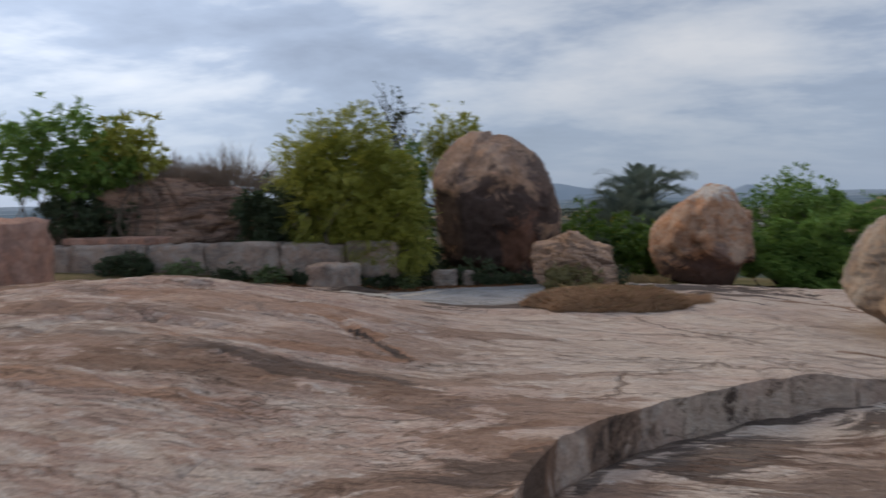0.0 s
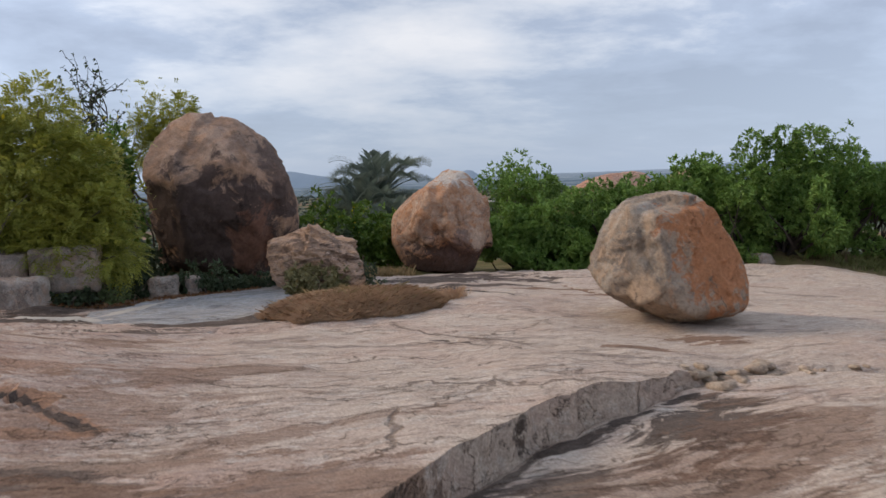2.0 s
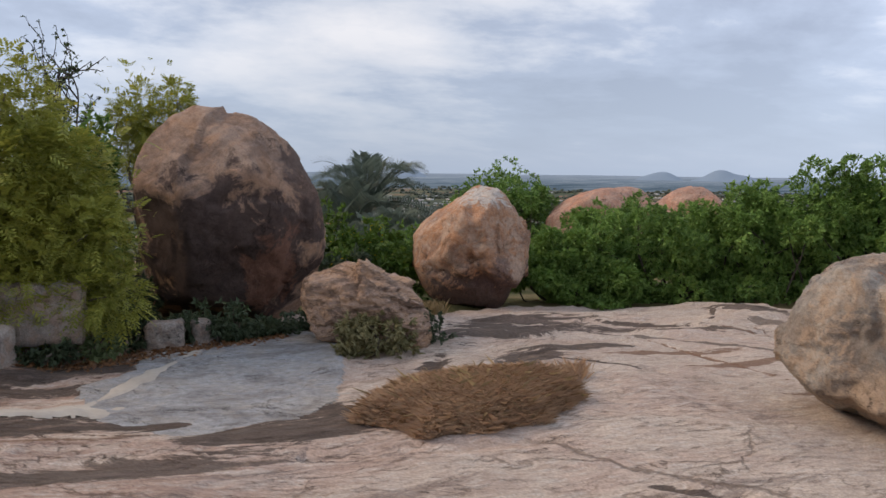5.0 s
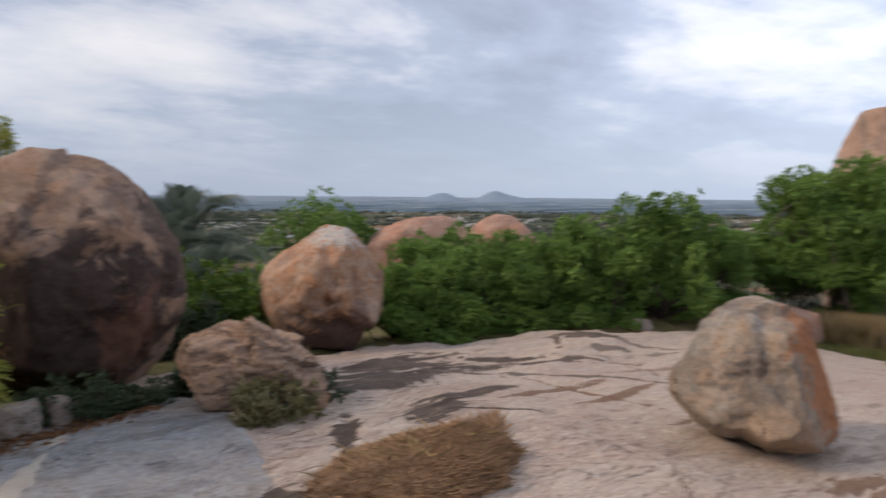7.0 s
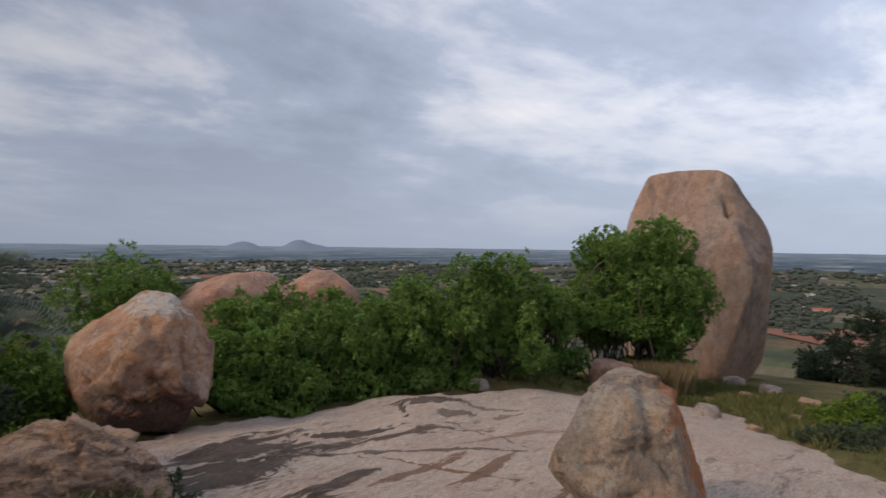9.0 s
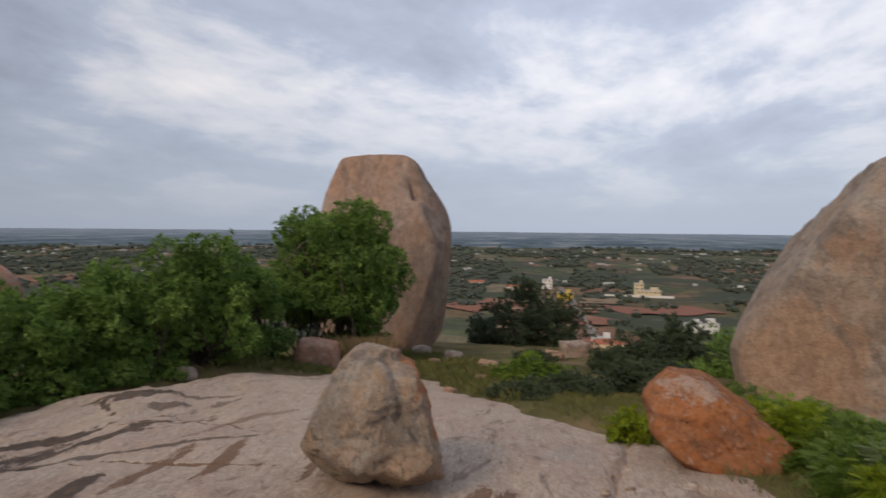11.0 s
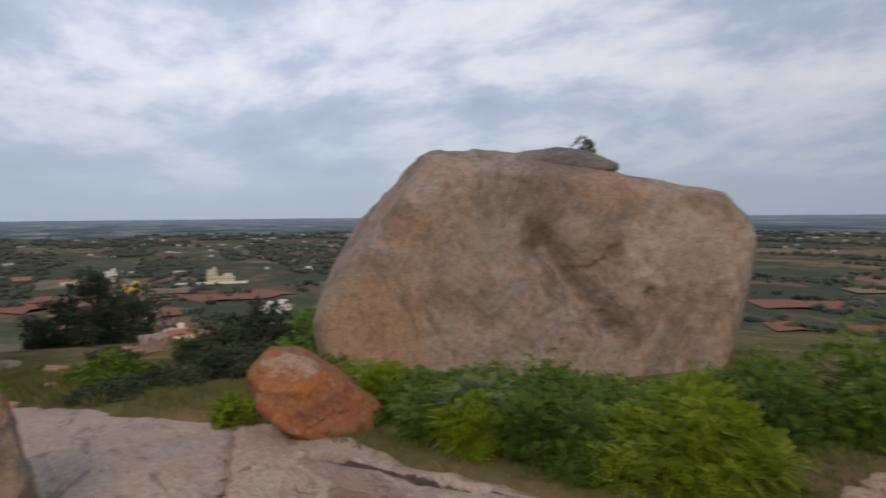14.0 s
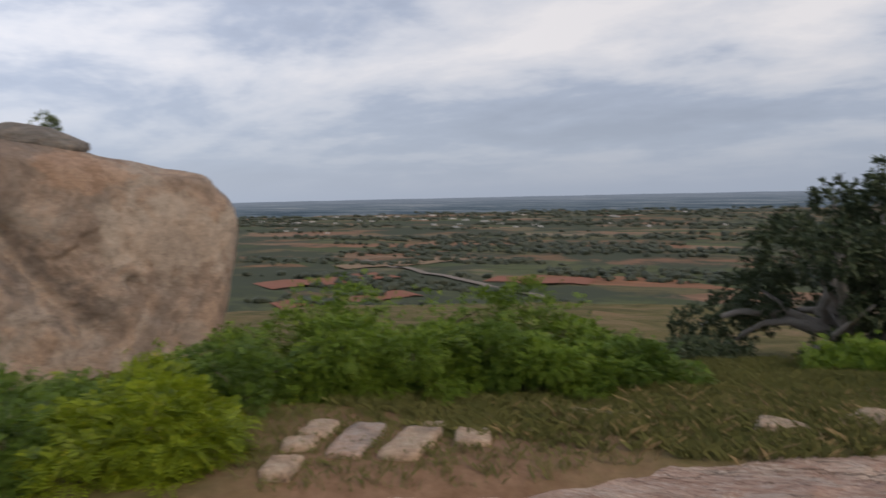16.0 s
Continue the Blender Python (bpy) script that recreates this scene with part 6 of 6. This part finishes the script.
tagged(draped("lime_band", -2.2, 0.9, 9.4, 12.5, 0.03, lime_band, 0.018, LIME), "ragged whitish lime band beside the grey patch", "lime band", kind="structure")
for k, (xa, ya, xb, yb) in enumerate([(0.22, 9.6, 0.75, 12.0), (0.72, 9.65, 0.9, 10.7), (0.3, 10.35, 1.25, 9.9), (0.35, 12.1, 1.5, 12.0), (0.0, 10.6, 0.45, 10.5)]):
    def chalk(x, y, a=np.array((xa, ya)), b=np.array((xb, yb)), k=k):
        t = np.clip(((x - a[0]) * (b - a)[0] + (y - a[1]) * (b - a)[1]) / ((b - a) @ (b - a)), 0, 1)
        return 0.014 - np.hypot(x - a[0] - t * (b - a)[0], y - a[1] - t * (b - a)[1]) + 0.008 * fbm2(x, y, 7, 2, 0.5, 90 + k)
    tagged(draped("chalk_line", min(xa, xb) - 0.1, max(xa, xb) + 0.1, min(ya, yb) - 0.1, max(ya, yb) + 0.1, 0.012, chalk, 0.014, LIME), "thin white line drawn on the grey patch", "chalk line", "lines on the patch", kind="structure")


def path_stones():
    """Flat paving stones let into the soil."""
    for k, (x, y, w, d, a) in enumerate([(1.83, 0.30, 0.50, 0.32, -72), (1.75, 0.76, 0.30, 0.34, -65), (1.55, 1.28, 0.42, 0.32, -70), (1.30, 0.44, 0.90, 0.36, -77),
                                         (0.77, 0.28, 0.88, 0.40, -83), (0.28, -0.08, 0.44, 0.36, -70), (0.85, -0.34, 0.26, 0.3, -60), (-0.7, -1.4, 0.8, 0.28, 10)]):
        s = rough_block("paving_stone", (w, d, 0.16), 340 + k, 0.055, None, BLOCK_STONE if k == 3 else ROCK_FLAKE)
        s.matrix_world = pose(x, y, land(x, y) - 0.085, random.uniform(-3, 3), random.uniform(-3, 3), a)
        tagged(s, "flat worn paving stone set in red soil", "paving stone", "stones of the path")


path_stones()


def rubble():
    """Broken flakes lying in the open joint beyond the ledge."""
    rng = np.random.RandomState(5)
    for k in range(54):
        x = rng.uniform(3.8, 4.8) if k % 4 else rng.uniform(4.6, 6.2)
        y = float(ledge_line(np.array([x]))[0]) + rng.normal() * 0.07
        s = rng.uniform(0.04, 0.11) * (0.6 if x > 5 else 1)
        sp = [(np.array(n) / np.linalg.norm(n), s * q) for n, q in (((1, 0.2, 0.3), 1.5), ((-1, 0.3, 0.2), 1.5), ((0.1, 1, 0.2), 0.8), ((0, -1, 0.3), 0.8), ((0.2, -0.1, 1), 0.28), ((0, 0, -1), 0.35))]
        ob = boulder("rock_flake", x, y, land(x, y) - s * 0.05, sp, ROCK_FLAKE, "broken rock flake lying in the joint", "rock flake", power=40, rough=0.03, seed=400 + k, level=3, facets=5, crag=0.10, chips=14)
        ob["group"] = "flakes in the joint"
        ob.rotation_euler = (0, 0, rng.uniform(0, 3))


rubble()


def litter():
    """Dead leaves blown against the foot of the wall."""
    rng = np.random.RandomState(44)
    n = 2600
    t = rng.uniform(0, 1, n)
    x, y = -3.2 + 4.6 * t, 12.25 + 1.5 * np.maximum(t - 0.45, 0) ** 1.2 + rng.normal(size=n) * 0.16
    z = np.maximum(soil_height(x, y), rock_height(x, y, y - ledge_line(x))) + 0.012
    v, f = leaves(np.stack([x, y, z], -1), rng.normal(size=(n, 3)) * np.array((1, 1, 0.15)), 0.06, 0.018, rng, 0.0, 0.2)
    v[:, 2] = np.maximum(v[:, 2], np.repeat(z, 4) - 0.004)
    tagged(part("leaf_litter", mesh_from("leaf_litter", v, f, False), leaf_material("dead_leaf_brown", (0.13, 0.06, 0.03), (0.30, 0.15, 0.07), (0.4, 0.25, 0.1))), "dry brown fallen leaves along the wall", "leaf litter", kind="stuff")


litter()
# ---------------------------------------------------------------- the plain and the distance
def backdrop_material(name, a, b, c, glow):
    m = Mat(name, 1.0, 0.0)
    f = m.noise(0.0045, 10, 0.78, 0.4, (0.7, 1.3, 1), (0, 0, 15))
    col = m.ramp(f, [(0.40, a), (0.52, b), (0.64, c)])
    # painted haze: the colour shifts to pale grey-blue with distance
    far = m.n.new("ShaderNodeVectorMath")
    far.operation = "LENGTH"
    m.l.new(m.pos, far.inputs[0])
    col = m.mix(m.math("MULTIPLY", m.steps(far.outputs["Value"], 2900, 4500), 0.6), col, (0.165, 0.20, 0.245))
    # faint emission lifts the painted haze; nothing here is a lamp
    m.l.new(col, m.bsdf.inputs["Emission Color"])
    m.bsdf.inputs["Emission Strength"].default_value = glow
    return m.finish(col)


def ring_sheet(name, radii, heights, seed, wobble, material):
    an = np.linspace(0, 2 * np.pi, 720, endpoint=False)
    R, A = np.meshgrid(np.array(radii, float), an, indexing="ij")
    H = np.repeat(np.array(heights, float)[:, None], len(an), 1)
    w = fbm2(np.cos(an) * 30, np.sin(an) * 30, 1.0, 4, 0.5, seed)
    H = H + w[None] * np.array(wobble)[:, None]
    v = np.stack([R * np.cos(A), R * np.sin(A), H], -1).reshape(-1, 3)
    return part(name, mesh_from(name, v, grid_faces(len(radii), len(an), True)), material)


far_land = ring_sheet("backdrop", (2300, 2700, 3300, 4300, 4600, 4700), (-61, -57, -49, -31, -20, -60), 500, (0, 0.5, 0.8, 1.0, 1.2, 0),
                      backdrop_material("far_land_painted_haze", (0.036, 0.056, 0.075), (0.072, 0.098, 0.122), (0.16, 0.18, 0.195), 0.6))
tagged(far_land, "wooded plain towards the horizon, blue haze painted in", "backdrop", kind="structure")

# the hills' blue is aerial haze put into their colour
HILL = backdrop_material("far_hill_painted_haze", (0.12, 0.165, 0.22), (0.13, 0.175, 0.23), (0.145, 0.19, 0.24), 0.4)


def far_hill(x, y, width, top, seed, peaks):
    n, m = 61, 21
    u = np.linspace(-1, 1, n)
    h = sum(a * np.exp(-((u - c) / w) ** 2) for c, w, a in peaks)
    h = h / h.max() * (1 - u ** 2) + 0.03 * vnoise(np.stack([u * 14, u * 0 + seed, u * 0], -1), seed) * (1 - u ** 2)
    w = np.linspace(-1, 1, m)
    U, W = np.meshgrid(u, w, indexing="ij")
    Z = PLAIN_Z + (top - PLAIN_Z) * h[:, None] * (1 - W ** 2)
    d = math.atan2(x, y)
    X = x + U * width * math.cos(d) + W * width * 0.4 * math.sin(d)
    Y = y - U * width * math.sin(d) + W * width * 0.4 * math.cos(d)
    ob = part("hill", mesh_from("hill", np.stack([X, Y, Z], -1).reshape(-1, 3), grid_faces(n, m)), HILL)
    tagged(ob, "rocky hill on the far horizon, painted haze blue", "hill", "hills on the horizon", kind="structure")


far_hill(2700, 3000, 420, 8, 1, [(0, 0.28, 1), (0.2, 0.2, 0.6)])
far_hill(2940, 2780, 560, 20, 2, [(0, 0.1, 0.35), (0, 0.3, 0.8), (0.35, 0.3, 0.45)])
far_hill(1560, 3700, 360, 18, 3, [(0, 0.3, 1)])
far_hill(620, 3950, 700, 48, 4, [(-0.1, 0.3, 1), (0.3, 0.3, 0.6)])

WALL_WHITE = plain("painted_plaster_white", (0.62, 0.60, 0.56), (0.78, 0.77, 0.74), 0.8, 0.8, 0.1)
WALL_FAR = plain("weathered_plaster_pale", (0.38, 0.38, 0.38), (0.56, 0.55, 0.53), 0.05, 0.85, 0.0)
WALL_CREAM = plain("painted_plaster_cream", (0.60, 0.50, 0.32), (0.72, 0.62, 0.42), 0.8, 0.8, 0.1)
WALL_YELLOW = plain("painted_plaster_yellow", (0.62, 0.42, 0.05), (0.75, 0.52, 0.08), 0.8, 0.8, 0.1)
ROOF_TILE = plain("roof_red_tile", (0.32, 0.11, 0.07), (0.42, 0.17, 0.10), 1.5, 0.9, 0.2)
ROOF_GREY = plain("roof_concrete", (0.34, 0.33, 0.32), (0.46, 0.45, 0.43), 1.5, 0.9, 0.2)
PANE = plain("dark_window_glass", (0.02, 0.025, 0.03), (0.05, 0.055, 0.06), 2, 0.2, 0.0, 0.6)
ROAD = plain("dusty_road", (0.17, 0.145, 0.125), (0.24, 0.21, 0.18), 0.4, 0.95, 0.1)
SOIL_RED = plain("ploughed_red_soil", (0.20, 0.085, 0.055), (0.27, 0.12, 0.08), 0.15, 0.95, 0.3)
SOIL_TAN = plain("dry_field_tan", (0.19, 0.13, 0.085), (0.27, 0.20, 0.13), 0.15, 0.95, 0.3)
TREES = leaf_material("far_tree_foliage", (0.05, 0.066, 0.048), (0.085, 0.102, 0.07), (0.11, 0.115, 0.075))


def box(w, d, h, z=0.0):
    bm = bmesh.new()
    bmesh.ops.create_cube(bm, size=1, matrix=Matrix.Translation((0, 0, z + h / 2)) @ Matrix.Diagonal((w, d, h, 1)))
    return bm


def plain_z(x, y):
    return float(soil_height(np.array([float(x)]), np.array([float(y)]))[0])


def house(x, y, w, d, storeys, turn, wall, roof, label, pitched=False):
    """A village house with its storeys, openings and roofline."""
    h = 3.2 * storeys
    e = thing("house", x, y, plain_z(x, y) - 0.3, label, "house", "village houses", turn)
    walls = part("wall", box(w, d, h), wall, e)
    if pitched:
        bm = box(w * 1.08, d * 1.08, 2.2, h)
        for v in bm.verts:
            if v.co.z > h + 1:
                v.co.y *= 0.05
        part("roof", bm, roof, e)
    else:
        part("roof", box(w * 1.05, d * 1.05, 0.35, h), roof, e)
        part("stair_room", box(w * 0.3, d * 0.4, 2.4, h + 0.35), wall, e).location = (w * 0.25, 0, 0)
    for s in range(storeys):
        for k in range(max(2, int(w // 3.5))):
            u = -w / 2 + (k + 0.5) * w / max(2, int(w // 3.5))
            for face in (-1, 1):
                if s == 0 and k == 0:
                    part("door", box(1.1, 0.12, 2.1, 0), ROOF_TILE, e).location = (u, face * d / 2, 0)
                else:
                    part("window", box(1.3, 0.12, 1.3, 1.0 + 3.2 * s), PANE, e).location = (u, face * d / 2, 0)


def polar(az, dist):
    """A place on the plain by compass bearing from the hilltop."""
    return -2 + dist * math.sin(radians(az)), 6.5 + dist * math.cos(radians(az))


for az, dist, w, d, st, turn, wall, roof, pitched, label in [
        (103.4, 470, 15, 9, 2, 20, WALL_WHITE, ROOF_GREY, False, "white two-storey village house"),
        (102.6, 485, 9, 8, 1, 20, WALL_WHITE, ROOF_GREY, False, "small white flat-roofed house"),
        (99.3, 700, 22, 12, 2, 5, WALL_CREAM, ROOF_GREY, False, "cream two-storey farmhouse in a walled yard"),
        (98.6, 700, 8, 8, 4, 5, WALL_CREAM, ROOF_GREY, False, "cream stair tower of a farmhouse"),
        (93.0, 640, 12, 9, 2, 10, WALL_YELLOW, ROOF_GREY, False, "bright yellow house by the road"),
        (90.3, 720, 18, 10, 1, 0, WALL_WHITE, ROOF_TILE, True, "white house with a red tiled roof"),
        (88.9, 740, 14, 9, 1, 0, WALL_WHITE, ROOF_TILE, True, "white house with a red tiled roof"),
        (91.6, 760, 10, 9, 3, 0, WALL_WHITE, ROOF_GREY, False, "narrow white three-storey house"),
        (96.4, 380, 14, 9, 1, 15, WALL_CREAM, ROOF_TILE, True, "house with a red tiled roof among trees"),
        (95.9, 400, 10, 8, 1, 15, WALL_WHITE, ROOF_GREY, False, "small white flat-roofed house"),
        (96.8, 340, 12, 8, 1, 15, WALL_WHITE, ROOF_GREY, False, "white house half hidden by trees"),
        (120, 420, 11, 8, 1, 15, WALL_WHITE, ROOF_TILE, True, "low house at the foot of the hill"),
        (86.0, 800, 16, 9, 1, 0, WALL_WHITE, ROOF_TILE, True, "white house with a red tiled roof"),
        (105.5, 820, 20, 10, 1, 0, WALL_WHITE, ROOF_GREY, False, "long white shed beyond the fields")]:
    x, y = polar(az, dist)
    house(x, y, w, d, st, turn - az, wall, roof, label, pitched)
x, y = polar(98.6, 690)
yard = thing("yard_wall", x, y, plain_z(x, y) - 0.2, "long whitewashed yard wall of the farmhouse", "wall", turn=-98)
part("wall", box(62, 0.4, 2.2), WALL_WHITE, yard)


def strip(name, a, b, width, material, lift, label, category):
    """A flat strip on the plain between two bearings (azimuth, distance)."""
    n = 40
    (x0, y0), (x1, y1) = polar(*a), polar(*b)
    t = np.linspace(0, 1, n)
    px, py = x0 + (x1 - x0) * t, y0 + (y1 - y0) * t
    nx, ny = -(y1 - y0), x1 - x0
    L = math.hypot(nx, ny)
    bend = width * 0.15 * np.sin(t * 9)
    rows_ = []
    for s in (-0.5, 0.5):
        X, Y = px + nx / L * (width * s + bend), py + ny / L * (width * s + bend)
        rows_.append(np.stack([X, Y, np.zeros(n)], -1))
    zs = np.maximum(soil_height(rows_[0][:, 0], rows_[0][:, 1]), soil_height(rows_[1][:, 0], rows_[1][:, 1])) + lift
    for r_ in rows_:
        r_[:, 2] = zs
    return tagged(part(name, mesh_from(name, np.concatenate(rows_), grid_faces(2, n)), material), label, category, kind="structure")


strip("road", (97.2, 330), (92.2, 900), 6, ROAD, 0.9, "dusty road running through the fields", "road")
strip("track", (163, 420), (148, 700), 7, ROAD, 0.9, "pale dirt track winding over the plain", "road")
strip("field", (84, 560), (90.5, 610), 70, SOIL_RED, 0.7, "ploughed field of red soil", "field")
strip("field", (89.5, 330), (93.5, 420), 60, SOIL_RED, 0.7, "ploughed field of red soil", "field")
strip("field", (91, 480), (96, 520), 46, SOIL_RED, 0.7, "ploughed field of red soil", "field")
for k in range(9):
    strip("field", (87.5, 400 + 26 * k), (93 + 0.5 * k, 415 + 26 * k), 9 + 3 * (k % 3), SOIL_RED if k % 2 else SOIL_TAN, 0.8, "terraced strip of bare red and tan soil", "field")
for a0, d0, a1, d1, w_, k in ((97, 560, 104, 600, 50, 0), (94.5, 640, 97.5, 650, 30, 1), (141, 420, 152, 450, 30, 0), (146, 640, 156, 690, 40, 1), (158, 520, 166, 500, 34, 0), (136, 340, 146, 330, 26, 1), (151, 330, 157, 335, 24, 0)):
    strip("field", (a0, d0), (a1, d1), w_, SOIL_TAN if k else SOIL_RED, 0.7, "bare field on the plain", "field")
strip("field", (157, 260), (168, 240), 60, SOIL_RED, 0.7, "bare red field below the hill", "field")
strip("field", (140, 520), (150, 560), 44, SOIL_RED, 0.7, "bare red field below the hill", "field")


def far_trees():
    """Woods, hedgerows and single trees on the plain, as one mass of rough crowns."""
    rng = np.random.RandomState(9)
    d, f = ICO[1]
    n = 60000
    az = rng.uniform(-15, 200, n)
    dist = 170 * (2500 / 170) ** (rng.uniform(0, 1, n) ** 0.62)
    x, y = -2 + dist * np.sin(np.radians(az)), 6.5 + dist * np.cos(np.radians(az))
    dens = fbm2(x, y, 0.007, 5, 0.62, 33, 0.5, 1.9) + 0.10 * rng.normal(size=n) + 0.10 * smooth(600, 1600, dist)
    keep = dens > 0.25
    keep &= ~((az > 86.5) & (az < 105) & (dist < 780) & (rng.uniform(0, 1, n) < 0.8))     # open farmland
    x, y, dist = x[keep], y[keep], dist[keep]
    z = soil_height(x, y)
    r = rng.uniform(0.8, 2.5, len(x)) * (1 + dist / 1500)
    jit = 1 + 0.3 * rng.uniform(-1, 1, (len(x), len(d)))
    v = d[None] * (r[:, None] * jit)[..., None] * np.array((1.2, 1.2, 0.85))
    v = v + np.stack([x, y, z + r * 0.55], -1)[:, None]
    faces = (f[None] + (np.arange(len(x)) * len(d))[:, None, None]).reshape(-1, 3)
    ob = part("far_trees", mesh_from("far_trees", v.reshape(-1, 3), faces, False), TREES)
    return tagged(ob, "dark green trees and hedgerows scattered over the plain", "trees", kind="stuff")


def far_town():
    """Hundreds of tiny pale buildings of the towns on the plain."""
    rng = np.random.RandomState(19)
    cube = np.array([(a, b, c) for a in (-0.5, 0.5) for b in (-0.5, 0.5) for c in (0, 1)], float)
    quads = np.array([(0, 1, 3, 2), (4, 6, 7, 5), (0, 4, 5, 1), (2, 3, 7, 6), (1, 5, 7, 3)])
    vs = []
    for az0, spread, d0, d1, n in ((27, 16, 900, 1700, 130), (45, 12, 1100, 2200, 80), (95, 30, 800, 1400, 40), (100, 30, 1300, 2300, 80), (150, 34, 1200, 2300, 80), (60, 25, 1300, 2300, 60)):
        for _ in range(n):
            az, dist = az0 + rng.normal() * spread * 0.5, rng.uniform(d0, d1)
            X, Y = polar(az, dist)
            k = 1 + max(dist - 1500, 0) / 1500
            w, dd, h = rng.uniform(3, 14) ** 1.0 * k, rng.uniform(4, 8) * k, rng.uniform(2.2, 3.6) * k
            a = rng.uniform(0, 3.14)
            p = cube * (w, dd, h)
            z = np.interp(dist, (0, 2300, 2700, 3300, 4300), (plain_z(X, Y) if dist < 2300 else -60, -60, -57, -49, -31)) - 0.5
            vs.append(np.stack([X + p[:, 0] * math.cos(a) - p[:, 1] * math.sin(a), Y + p[:, 0] * math.sin(a) + p[:, 1] * math.cos(a), z + p[:, 2]], -1))
    v = np.concatenate(vs)
    f = (quads[None] + (np.arange(len(vs)) * 8)[:, None, None]).reshape(-1, 4)
    return tagged(part("far_town", mesh_from("far_town", v, f, False), WALL_FAR), "pale little buildings of towns across the plain", "buildings", kind="stuff")


far_trees()
far_town()
